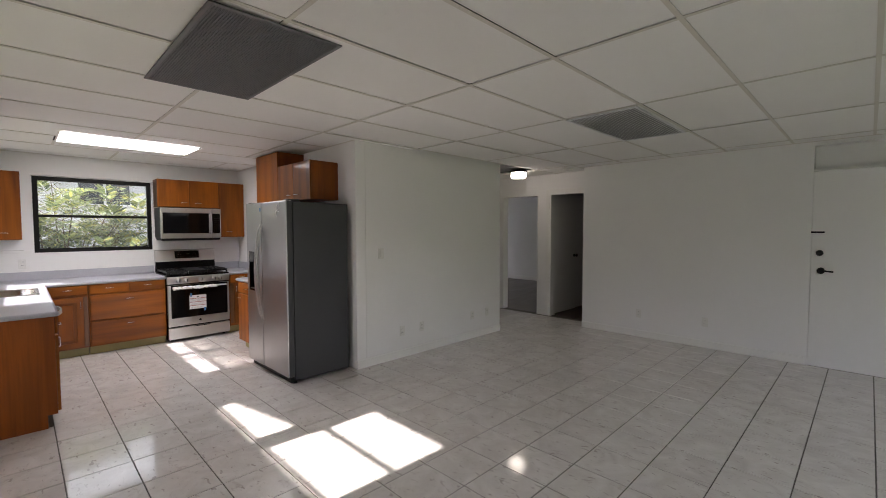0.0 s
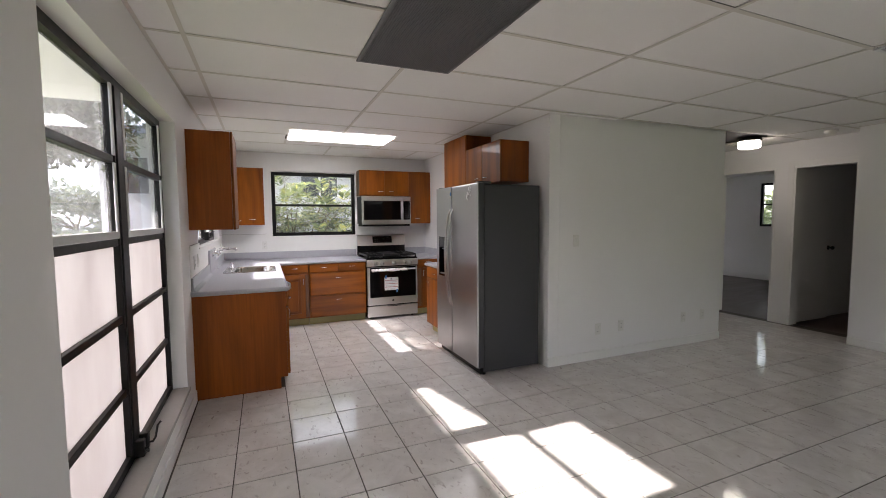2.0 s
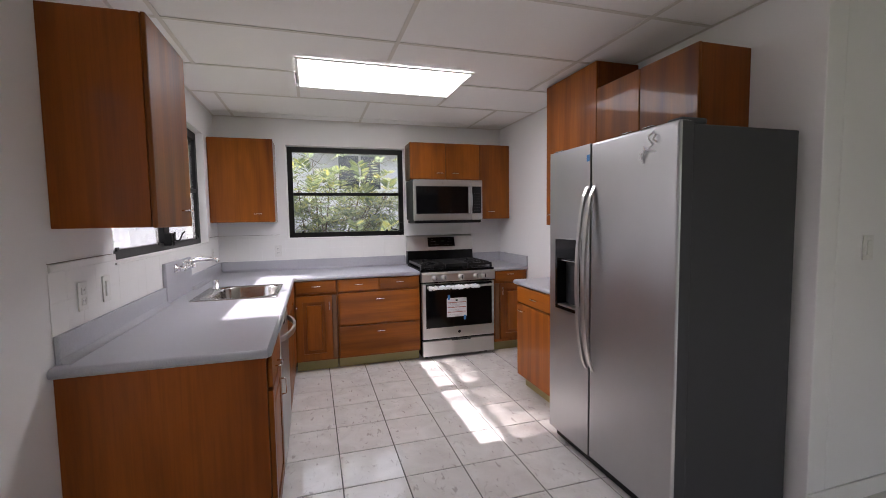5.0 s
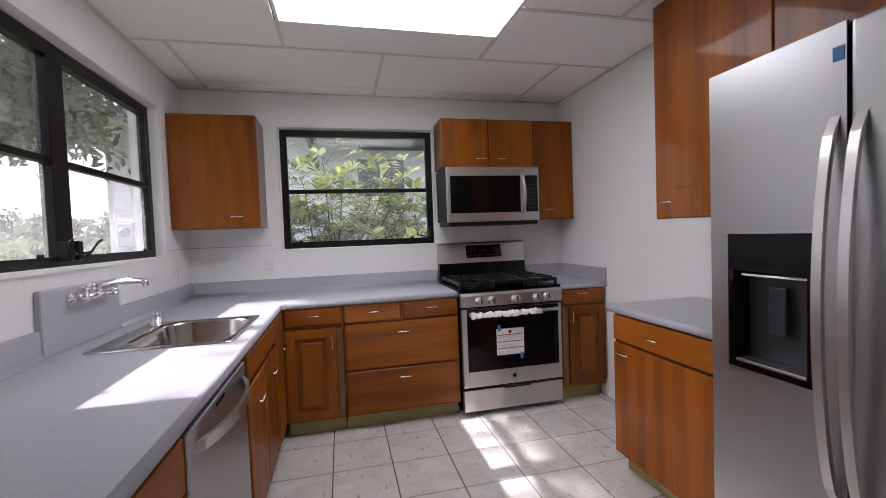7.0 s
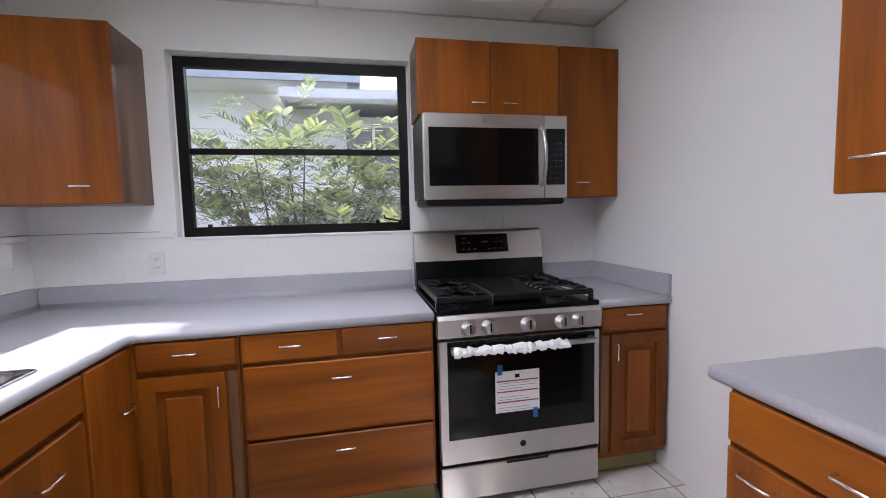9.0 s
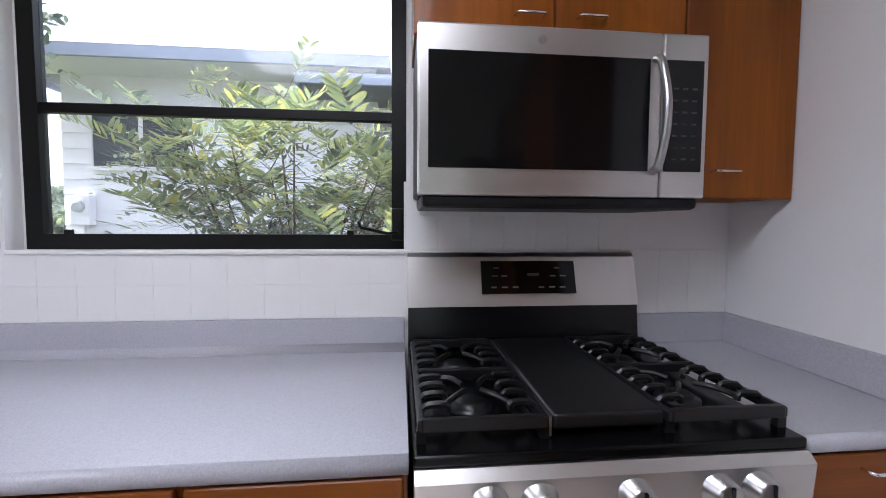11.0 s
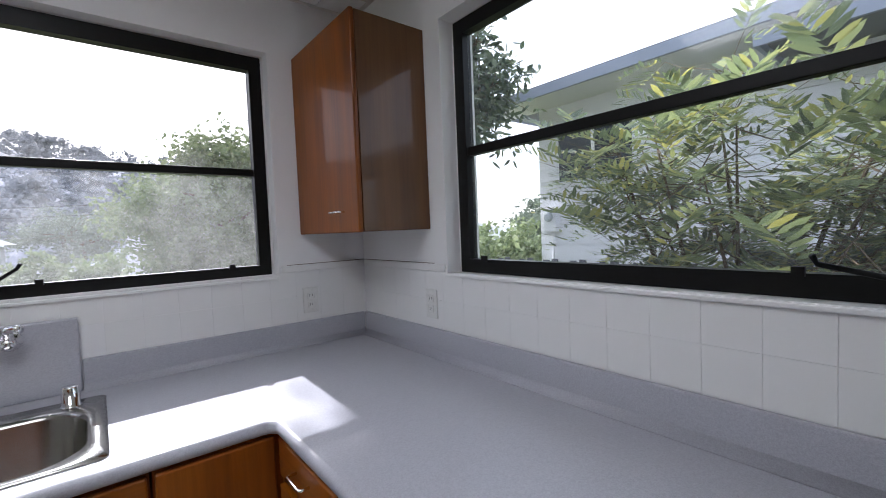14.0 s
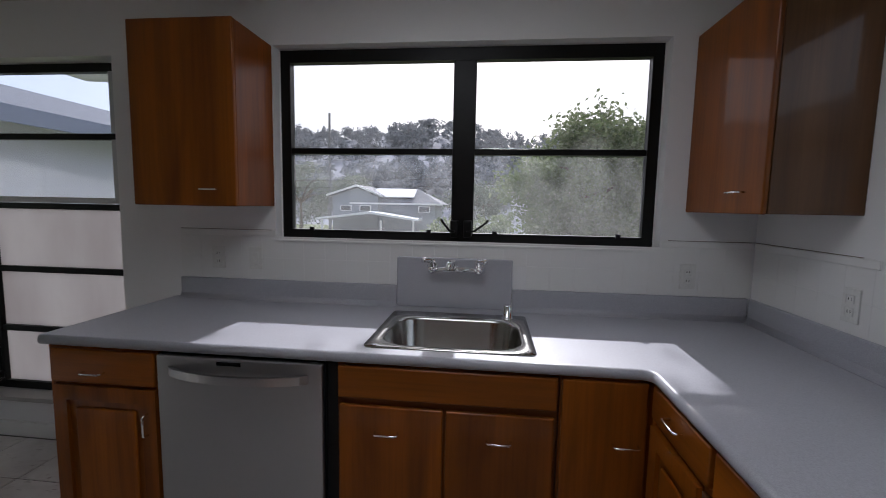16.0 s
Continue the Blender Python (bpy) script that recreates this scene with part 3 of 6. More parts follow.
for y in (y0 + 0.12, y1 - 0.2):
    part("stop_clip", B(fx1, fx1 + 0.012, y, y + 0.022, z0 + t - 0.006, z0 + t + 0.014), FRAME, w)
crank(w, (fx1, y1 - 0.03, z0 + 0.03), "x", 1)
part("window_sill", B(EX - 0.06, EX + 0.012, ENDW[0] + 0.002, ENDW[1] - 0.002, ENDW[2] - 0.004, ENDW[2] + 0.008, bev=0.003), TRIM, w)

# two-leaf window over the sink
fy0, fy1 = SY - 0.10, SY - 0.055
w = thing("window_2", (-6.9, fy0, SINKW[2]), "black steel two-leaf window over the sink", "window", kind="structure")
x0, x1, z0, z1 = SINKW
x0, x1, z0, z1 = x0 + 0.012, x1 - 0.012, z0 + 0.008, z1 - 0.008
xm = -6.905
part("window_frame", wall_with_holes(1, fy0, fy1, x0, x1, z0, z1, [(x0 + t, x1 - t, z0 + t, z1 - 0.06)]), FRAME, w)
part("sealant", wall_with_holes(1, fy0 + 0.004, fy1 - 0.006, *SINKW, [(x0, x1, z0, z1)]), TRIM, w, "white painted sealant round the frame")
part("mullion", B(xm - 0.055, xm + 0.055, fy0, fy1 + 0.006, z0 + t, z1 - 0.06, bev=0.004), FRAME, w)
for a, b in ((x0 + t, xm - 0.055), (xm + 0.055, x1 - t)):
    part("glazing_bar", B(a, b, fy0 + 0.005, fy1 - 0.004, 1.63, 1.66, bev=0.003), FRAME, w)
    for c, d in ((z0 + t, 1.63), (1.66, z1 - 0.06)):
        g = part("pane", B(a, b, fy0 + 0.014, fy0 + 0.018, c, d), DUSTY if c < 1.6 else SUNDIM, w)
    for x in (a + 0.1, b - 0.12):
        part("stop_clip", B(x, x + 0.022, fy1, fy1 + 0.012, z0 + t - 0.006, z0 + t + 0.014), FRAME, w)
crank(w, (xm - 0.03, fy1, z0 + 0.03), "y", 1)
crank(w, (xm + 0.035, fy1, z0 + 0.03), "y", -0.6)
part("window_sill", B(SINKW[0] + 0.002, SINKW[1] - 0.002, SY - 0.055, SY + 0.012, SINKW[2] - 0.004, SINKW[2] + 0.008, bev=0.003), TRIM, w)

# tall two-leaf window with frosted lower panes
w = thing("window_3", (-3.97, fy0, TALL[2]), "tall black steel window with frosted lower panes", "window", kind="structure")
x0, x1, z0, z1 = TALL[0] + 0.008, TALL[1] - 0.008, TALL[2] + 0.006, TALL[3] - 0.006
fy0, fy1 = SY - 0.13, SY - 0.09
t = 0.045
xm = -4.115
part("window_frame", wall_with_holes(1, fy0, fy1, x0, x1, z0, z1, [(x0 + t, x1 - t, z0 + t, z1 - t)]), FRAME, w)
part("sealant", wall_with_holes(1, fy0 + 0.004, fy1 - 0.006, *TALL, [(x0, x1, z0, z1)]), TRIM, w, "white painted sealant round the frame")
part("mullion", B(xm - 0.05, xm + 0.05, fy0, fy1 + 0.012, z0 + t, z1 - t, bev=0.004), FRAME, w)
for a, b in ((x0 + t, xm - 0.05), (xm + 0.05, x1 - t)):
    leaf = part("sash", bars([(a, a + 0.022, fy0 + 0.006, fy1 + 0.006, z0 + t, z1 - t), (b - 0.022, b, fy0 + 0.006, fy1 + 0.006, z0 + t, z1 - t)]), FRAME, w)
    levels = (0.61, 0.965, 1.333, 1.72)
    for zb in levels:
        part("glazing_bar", B(a + 0.022, b - 0.022, fy0 + 0.008, fy1, zb - 0.017, zb + 0.017, bev=0.003), FRAME, w)
    edges = [z0 + t, *levels, z1 - t]
    for k, (c, d) in enumerate(zip(edges, edges[1:])):
        lo, hi = c + (0.017 if k else 0), d - (0.017 if k < 4 else 0)
        g = part("pane" if k > 2 else "frosted_pane", B(a + 0.022, b - 0.022, fy0 + 0.014, fy0 + 0.019, lo, hi), CLEARER if k > 2 else FROST, w)
        if k > 2:
            g.visible_shadow = False
    rows = []
    for c, d in ((1.352, 1.703), (1.737, z1 - t)):
        rows += [(a + 0.022, a + 0.05, fy1 + 0.001, fy1 + 0.009, c, d), (b - 0.05, b - 0.022, fy1 + 0.001, fy1 + 0.009, c, d)]
    rows += [(a + 0.05, b - 0.05, fy1 + 0.001, fy1 + 0.009, 1.352, 1.385)]
    part("screen_frame", boxes(rows, 0.002), SCREENF, w, "thin white insect screen frame")
crank(w, (xm - 0.05, fy1 + 0.005, z0 + 0.02), "y", 1)
crank(w, (xm + 0.03, fy1 + 0.005, z0 + 0.02), "y", -1)
part("window_sill", B(TALL[0] + 0.002, TALL[1] - 0.002, fy1, SY + 0.02, TALL[2] - 0.02, TALL[2] + 0.006, bev=0.004), CONCRETE, w, "worn grey sill")

# unseen wide window added in the wall behind to light the living room
w = thing("fill_light_window", (BX + 0.08, 2.8, 0.3), "unseen wide black framed window added to light the living room", "window", kind="structure")
part("window_frame", boxes([(BX + 0.06, BX + 0.1, a, b, 0.3, 2.1) for a, b in ((0.7, 0.75), (2.08, 2.13), (3.47, 3.52), (4.85, 4.9))] + [(BX + 0.06, BX + 0.1, a, b, c, c + 0.05) for c in (0.3, 2.05) for a, b in ((0.75, 2.08), (2.13, 3.47), (3.52, 4.85))]), FRAME, w)
for a, b in ((0.75, 2.08), (2.13, 3.47), (3.52, 4.85)):
    g = part("pane", B(BX + 0.078, BX + 0.082, a, b, 0.35, 2.05), GLASS, w)
    g.visible_shadow = False

# small bedroom window
w = thing("window_4", (-7.4, FARY, 1.22), "small dark bedroom window with a horizontal bar", "window", kind="structure")
part("window_frame", boxes([(-7.84, -7.79, FARY + 0.03, FARY + 0.08, 1.22, 2.2), (-7.05, -7.0, FARY + 0.03, FARY + 0.08, 1.22, 2.2), (-7.79, -7.05, FARY + 0.03, FARY + 0.08, 1.22, 1.27), (-7.79, -7.05, FARY + 0.03, FARY + 0.08, 2.15, 2.2), (-7.79, -7.05, FARY + 0.03, FARY + 0.08, 1.7, 1.735)]), FRAME, w)
for a, b in ((1.27, 1.7), (1.735, 2.15)):
    g = part("pane", B(-7.79, -7.05, FARY + 0.05, FARY + 0.054, a, b), GLASS, w)
    g.visible_shadow = False

# ---- things on the ceiling ----
v = VENTS[0]
g = thing("ceiling_vent", (-3.65, 1.03, CEIL_Z), "large dark grey perforated return air grille", "vent")
part("frame", boxes([(v[0], v[1], v[2], v[2] + 0.02, CEIL_Z - 0.008, CEIL_Z - 0.001), (v[0], v[1], v[3] - 0.02, v[3], CEIL_Z - 0.008, CEIL_Z - 0.001), (v[0], v[0] + 0.02, v[2] + 0.02, v[3] - 0.02, CEIL_Z - 0.008, CEIL_Z - 0.001), (v[1] - 0.02, v[1], v[2] + 0.02, v[3] - 0.02, CEIL_Z - 0.008, CEIL_Z - 0.001)]), GRATE, g)
# Near-black sheet paints the shade behind the grille; no duct is modelled.
part("backing", B(v[0] + 0.02, v[1] - 0.02, v[2] + 0.02, v[3] - 0.02, CEIL_Z - 0.002, CEIL_Z - 0.001), PAINTED_SHADE, g)
bm = bmesh.new()
for k in range(94):
    x = v[0] + 0.026 + k * (v[1] - v[0] - 0.052) / 93
    box(bm, x - 0.0022, x + 0.0022, v[2] + 0.02, v[3] - 0.02, CEIL_Z - 0.007, CEIL_Z - 0.003)
for k in range(46):
    y = v[2] + 0.026 + k * (v[3] - v[2] - 0.052) / 45
    box(bm, v[0] + 0.02, v[1] - 0.02, y - 0.0022, y + 0.0022, CEIL_Z - 0.0065, CEIL_Z - 0.0035)
tagged(part("mesh", bm, GRATE, g), kind="stuff")

v = VENTS[1]
g = thing("ceiling_vent", (-2.69, 4.07, CEIL_Z), "grey louvred ceiling air vent", "vent")
part("frame", boxes([(v[0], v[1], v[2], v[2] + 0.02, CEIL_Z - 0.008, CEIL_Z - 0.001), (v[0], v[1], v[3] - 0.02, v[3], CEIL_Z - 0.008, CEIL_Z - 0.001), (v[0], v[0] + 0.02, v[2] + 0.02, v[3] - 0.02, CEIL_Z - 0.008, CEIL_Z - 0.001), (v[1] - 0.02, v[1], v[2] + 0.02, v[3] - 0.02, CEIL_Z - 0.008, CEIL_Z - 0.001)]), LOUVRE, g)
# Mid-grey sheet paints the shade behind the slats.
part("backing", B(v[0] + 0.02, v[1] - 0.02, v[2] + 0.02, v[3] - 0.02, CEIL_Z - 0.002, CEIL_Z - 0.001), plain("vent_shade", (0.34, 0.34, 0.35), 0.6), g)
for k in range(22):
    x = v[0] + 0.035 + k * (v[1] - v[0] - 0.07) / 21
    bm = bmesh.new()
    prism(bm, [(x - 0.009, CEIL_Z - 0.003), (x + 0.006, CEIL_Z - 0.011), (x + 0.0075, CEIL_Z - 0.0095), (x - 0.0075, CEIL_Z - 0.002)], 1, v[2] + 0.02, v[3] - 0.02)
    part("slat", bm, LOUVRE, g)

g = thing("ceiling_light", (-6.8, 1.05, CEIL_Z), "lit rectangular ceiling light with a white diffuser", "ceiling light")
v = LIGHTBOX
part("frame", boxes([(v[0], v[1], v[2], v[2] + 0.018, CEIL_Z - 0.01, CEIL_Z - 0.001), (v[0], v[1], v[3] - 0.018, v[3], CEIL_Z - 0.01, CEIL_Z - 0.001), (v[0], v[0] + 0.018, v[2] + 0.018, v[3] - 0.018, CEIL_Z - 0.01, CEIL_Z - 0.001), (v[1] - 0.018, v[1], v[2] + 0.018, v[3] - 0.018, CEIL_Z - 0.01, CEIL_Z - 0.001)], 0.002), TRIM, g)
part("diffuser", B(v[0] + 0.018, v[1] - 0.018, v[2] + 0.018, v[3] - 0.018, CEIL_Z - 0.006, CEIL_Z - 0.002), PANEL_LIGHT, g, "glowing prismatic diffuser")

g = thing("ceiling_light", (-5.08, 5.78, CEIL_Z), "small lit drum ceiling lamp in the hall", "ceiling light")
part("base", lathe(bmesh.new(), (-5.08, 5.78, CEIL_Z), (0, 0, -1), [(0, 0.13), (0.025, 0.13), (0.03, 0.12)], 28), BLACKP, g, "dark metal rim", True)
part("shade", lathe(bmesh.new(), (-5.08, 5.78, CEIL_Z - 0.03), (0, 0, -1), [(0, 0.118), (0.07, 0.118), (0.085, 0.105), (0.09, 0.02)], 28), HALL_LIGHT, g, "glowing white glass drum", True)
g = thing("smoke_detector", (-4.4, 6.1, CEIL_Z), "round white smoke detector on the ceiling", "smoke detector")
part("body", lathe(bmesh.new(), (-4.4, 6.1, CEIL_Z), (0, 0, -1), [(0, 0.065), (0.02, 0.065), (0.035, 0.05), (0.04, 0.02)], 24), PLASTW, g, "", True)

# ---- kitchen cabinets ----
CT, UNDER = 0.875, 0.838
SF, EF, RF = ("+y", 0.325), ("+x", -7.59), ("-y", 2.1)


def base_unit(face, u0, u1, depth, label, z0=0.1, side=None, top=UNDER - 0.002):
    g = thing("base_cabinet", face_pt(face, (u0 + u1) / 2, -depth / 2, 0), label, "cabinet", "base cabinets")
    part("body", face_box(face, u0, u1, -depth, 0, z0, top, 0.002), side or WOODV, g)
    part("toe_kick", face_box(face, u0 + 0.002, u1 - 0.002, -depth, -0.06, 0.0, z0), TOE, g, "olive painted toe kick")
    return g


# along the sink wall
g = base_unit(SF, -5.858, -5.43, 0.655, "varnished wood base cabinet with a drawer and raised panel door", side=WOODV)
slab_front(SF, -5.853, -5.437, 0.70, 0.828, g, "drawer", WOODX, (-5.615, 0.745))
raised_door(SF, -5.853, -5.437, 0.115, 0.688, g, WOODV, (-5.82, 0.56))
part("end_panel", boxes([(-5.43, -5.412, SY + 0.002, 0.268, 0.0, UNDER - 0.002), (-5.43, -5.412, 0.268, 0.325, 0.1, UNDER - 0.002)]), SIDEW, g, "reddish stained end panel")
g = base_unit(SF, -7.285, -6.535, 0.63, "varnished wood sink cabinet with two doors", top=0.66)
part("rail", face_box(SF, -7.285, -6.535, -0.02, 0, 0.66, UNDER - 0.002), WOODX, g)
slab_front(SF, -7.28, -6.54, 0.715, 0.828, g, "false_front", WOODX)
slab_front(SF, -6.905, -6.545, 0.115, 0.69, g, "door", WOODV, (-6.712, 0.6))
slab_front(SF, -7.275, -6.915, 0.115, 0.69, g, "door", WOODV, (-7.094, 0.6))
g = base_unit(SF, -7.588, -7.29, 0.63, "varnished wood corner cabinet panel with a wire pull")
slab_front(SF, -7.565, -7.295, 0.115, 0.828, g, "door", WOODV, (-7.5, 0.62))

# along the end wall
g = base_unit(EF, 0.347, 0.712, 0.64, "varnished wood base cabinet with a drawer above a raised panel door")
slab_front(EF, 0.357, 0.705, 0.725, 0.83, g, "drawer", WOODY, (0.53, 0.787))
raised_door(EF, 0.357, 0.66, 0.118, 0.7, g, WOODV, (0.64, 0.61))
part("stile", face_box(EF, 0.668, 0.705, 0.002, 0.012, 0.118, 0.7, 0.003), PALEW, g)
part("filler", B(-7.62, -7.5885, 0.29, 0.3465, 0.1, UNDER - 0.002), WOODV, g)
g = base_unit(EF, 0.716, 1.49, 0.64, "varnished wood drawer cabinet beside the range")
slab_front(EF, 0.727, 1.09, 0.725, 0.835, g, "drawer", WOODY, (0.91, 0.787))
slab_front(EF, 1.106, 1.483, 0.725, 0.835, g, "drawer", WOODY, (1.293, 0.79))
slab_front(EF, 0.727, 1.483, 0.41, 0.708, g, "drawer", WOODY, (1.103, 0.642))
slab_front(EF, 0.727, 1.483, 0.118, 0.396, g, "drawer", WOODY, (1.106, 0.339))
g = base_unit(EF, 2.272, 2.635, 0.64, "narrow varnished wood cabinet in the corner by the range")
slab_front(EF, 2.28, 2.628, 0.725, 0.835, g, "drawer", WOODY, (2.44, 0.805))
raised_door(EF, 2.335, 2.628, 0.135, 0.71, g, WOODV, (2.352, 0.63))
part("stile", face_box(EF, 2.28, 2.327, 0.002, 0.012, 0.135, 0.71, 0.003), PALEW, g)

# beside the refrigerator
g = base_unit(RF, -6.70, -5.95, 0.54, "varnished wood base cabinet beside the refrigerator")
slab_front(RF, -6.69, -5.96, 0.705, 0.83, g, "drawer", WOODX, (-6.40, 0.765))
slab_front(RF, -6.69, -5.96, 0.112, 0.69, g, "door", WOODV, (-6.6, 0.645))

# ---- worktops ----
SINK = (-7.19, -6.635, -0.215, 0.262)
g = thing("worktop", (-7.0, 0.0, UNDER), "speckled grey laminate worktop with rounded front edge", "countertop")
x_end, yf, xf = -5.395, 0.352, -7.562
bm = wall_with_holes(2, UNDER, CT, EX + 0.001, x_end, SY + 0.001, 1.492, [SINK, (xf - 0.018, x_end, yf - 0.018, 1.492)])
part("top", bm, COUNTER, g)


def nosing(x0, y0, x1, y1):
    """A rounded front edge from one corner to the next."""
    return tube(bmesh.new(), [(x0, y0, (CT + UNDER) / 2), (x1, y1, (CT + UNDER) / 2)], (CT - UNDER) / 2, 14)


r_in, zc = 0.045, (CT + UNDER) / 2
bend = [(xf - 0.018 + r_in - r_in * math.sin(radians(q)), yf - 0.018 + r_in - r_in * math.cos(radians(q))) for q in range(0, 91, 10)]
edge = [(x_end - 0.002, yf - 0.018), *bend, (xf - 0.018, 1.491)]
part("front_edge", tube(bmesh.new(), [(x, y, zc) for x, y in edge], (CT - UNDER) / 2, 16), COUNTER, g, "", True)
part("corner_fillet", prism(bmesh.new(), [(xf - 0.0179, yf - 0.0179), *bend], 2, UNDER + 0.001, CT - 0.0002), COUNTER, g)
part("end_edge", nosing(x_end, SY + 0.002, x_end, yf - 0.018), COUNTER, g, "", True)
for a, b in ((-6.59, -5.43), (EX + 0.02, -7.163)):
    part("upstand", B(a, b, SY + 0.001, SY + 0.02, CT, 0.98, bev=0.004), COUNTER, g, "low grey upstand along the wall")
part("upstand", B(EX + 0.001, EX + 0.02, SY + 0.02, 1.492, CT, 0.98, bev=0.004), COUNTER, g)
def cove(way, a, b, plane):
    """A hollow fillet where the worktop turns up into its upstand."""
    out = [(0.0, 0.0)] + [(0.03 - 0.03 * math.sin(radians(q)), 0.03 - 0.03 * math.cos(radians(q))) for q in range(0, 91, 15)]
    if way == "x":
        return prism(bmesh.new(), [(plane + u, CT + v) for u, v in out], 1, a, b)
    return prism(bmesh.new(), [(plane + u, CT + v) for u, v in out], 0, a, b)


part("cove", cove("y", EX + 0.02, -7.163, SY + 0.019), COUNTER, g, "", True)
part("cove", cove("y", -6.59, -5.43, SY + 0.019), COUNTER, g, "", True)
part("cove", cove("x", SY + 0.02, 1.492, EX + 0.019), COUNTER, g, "", True)
part("splash_panel", B(-7.16, -6.593, SY + 0.001, SY + 0.024, CT, 1.124, bev=0.006), COUNTER, g, "grey splash panel behind the faucet")

g = thing("worktop", (-7.9, 2.45, UNDER), "small grey laminate worktop in the corner", "countertop")
part("top", B(EX + 0.001, xf - 0.018, 2.266, KY - 0.001, UNDER, CT), COUNTER, g)
part("front_edge", nosing(xf - 0.018, 2.267, xf - 0.018, KY - 0.002), COUNTER, g, "", True)
part("upstand", B(EX + 0.001, EX + 0.02, 2.266, KY - 0.02, CT, 0.98, bev=0.004), COUNTER, g)
part("upstand", B(EX + 0.001, xf - 0.005, KY - 0.02, KY - 0.001, CT, 0.98, bev=0.004), COUNTER, g)
g = thing("worktop", (-6.3, 2.3, UNDER), "grey laminate worktop beside the refrigerator", "countertop")
part("top", B(-6.745, -5.945, 2.09, KY - 0.001, UNDER, CT), COUNTER, g)
part("front_edge", nosing(-6.747, 2.09, -5.946, 2.09), COUNTER, g, "", True)
part("end_edge", nosing(-6.745, 2.09, -6.745, KY - 0.002), COUNTER, g, "", True)
part("upstand", B(-6.58, -5.95, KY - 0.02, KY - 0.001, CT, 0.98, bev=0.004), COUNTER, g)

# ---- upper cabinets ----
def upper_unit(face, u0, u1, depth, z0, z1, label, side=None, group="wall cabinets"):
    g = thing("wall_cabinet", face_pt(face, (u0 + u1) / 2, -depth / 2, z0), label, "cabinet", group)
    part("body", face_box(face, u0, u1, -depth, 0, z0, z1, 0.003), side or SIDEW, g)
    return g


A = ("+y", -0.057)
g = upper_unit(A, -5.95, -5.47, -0.057 - SY - 0.001, 1.36, 2.145, "reddish wood wall cabinet between the windows")
slab_front(A, -5.952, -5.468, 1.358, 2.147, g, "door", WOODV, (-5.83, 1.43))
C2 = ("+x", -7.955)
g = upper_unit(C2, SY + 0.002, 0.185, 0.294, 1.372, 2.14, "varnished wood wall cabinet in the window corner", PALEW)
slab_front(C2, SY + 0.004, 0.188, 1.37, 2.142, g, "door", WOODV, (0.04, 1.447))
U3 = ("+x", -8.02)
g = upper_unit(U3, 1.514, 2.288, 0.229, 1.795, 2.176, "varnished wood wall cabinet over the microwave", PALEW)
slab_front(U3, 1.512, 1.9, 1.797, 2.178, g, "door", WOODV, (1.83, 1.86))
slab_front(U3, 1.904, 2.287, 1.797, 2.178, g, "door", WOODV, (2.005, 1.86))
g = upper_unit(U3, 2.292, 2.648, 0.229, 1.372, 2.176, "narrow varnished wood wall cabinet in the corner")
slab_front(U3, 2.291, 2.646, 1.37, 2.178, g, "door", WOODV, (2.42, 1.448))
T = ("-y", 2.338)
g = upper_unit(T, -6.645, -6.03, KY - 2.338 - 0.001, 1.316, 2.385, "tall varnished wood wall cabinet beside the refrigerator")
slab_front(T, -6.647, -6.03, 1.314, 2.387, g, "door", WOODV, (-6.56, 1.395))
g = upper_unit(T, -6.026, -5.255, KY - 2.338 - 0.001, 1.80, 2.205, "varnished wood wall cabinet over the refrigerator")
slab_front(T, -6.026, -5.645, 1.798, 2.207, g, "door", WOODV, (-5.72, 1.86))
slab_front(T, -5.641, -5.253, 1.798, 2.207, g, "door", WOODV, (-5.55, 1.86))

# ---- refrigerator ----
FX0, FX1, FD, FB = -5.92, -4.965, 1.915, 1.985
g = thing("refrigerator", (-5.44, 2.28, 0), "side-by-side stainless refrigerator with dark grey sides", "refrigerator")
part("body", B(FX0 + 0.006, FX1 - 0.006, FB + 0.004, 2.58, 0.03, 1.742, bev=0.006), FRSIDE, g, "dark grey enamel cabinet")
part("base_grille", B(FX0 + 0.02, FX1 - 0.02, FB - 0.03, FB + 0.004, 0.012, 0.07, bev=0.004), BLACKP, g)
XS = -5.528
DISP = (-5.845, -5.612, 0.842, 1.24)
bm = wall_with_holes(1, FD, FB, FX0, XS - 0.003, 0.075, 1.755, [DISP])
fd = part("freezer_door", bm, STEELV, g)
dp = part("dispenser", B(DISP[0] - 0.004, DISP[1] + 0.004, FD + 0.062, FD + 0.069, DISP[2], DISP[3]), DISPG, fd, "black water and ice dispenser recess")
part("surround", wall_with_holes(1, FD - 0.004, FD + 0.06, DISP[0] - 0.008, DISP[1] + 0.008, DISP[2] - 0.008, DISP[3] + 0.008, [(DISP[0] + 0.008, DISP[1] - 0.008, DISP[2] + 0.01, 1.135)]), BLACKG, fd, "glossy black dispenser surround")
part("rim", wall_with_holes(1, FD - 0.006, FD - 0.001, DISP[0] - 0.015, DISP[1] + 0.015, DISP[2] - 0.015, DISP[3] + 0.015, [(DISP[0] - 0.008, DISP[1] + 0.008, DISP[2] - 0.008, DISP[3] + 0.008)]), STEELX, fd, "thin steel rim of the dispenser")
part("spout_bar", B(DISP[0] + 0.02, DISP[1] - 0.02, FD + 0.012, FD + 0.03, 1.118, 1.128, bev=0.003), CHROME, fd)
part("paddle", B(-5.755, -5.705, FD + 0.035, FD + 0.05, 0.95, 1.09, bev=0.004), DISPG, fd)
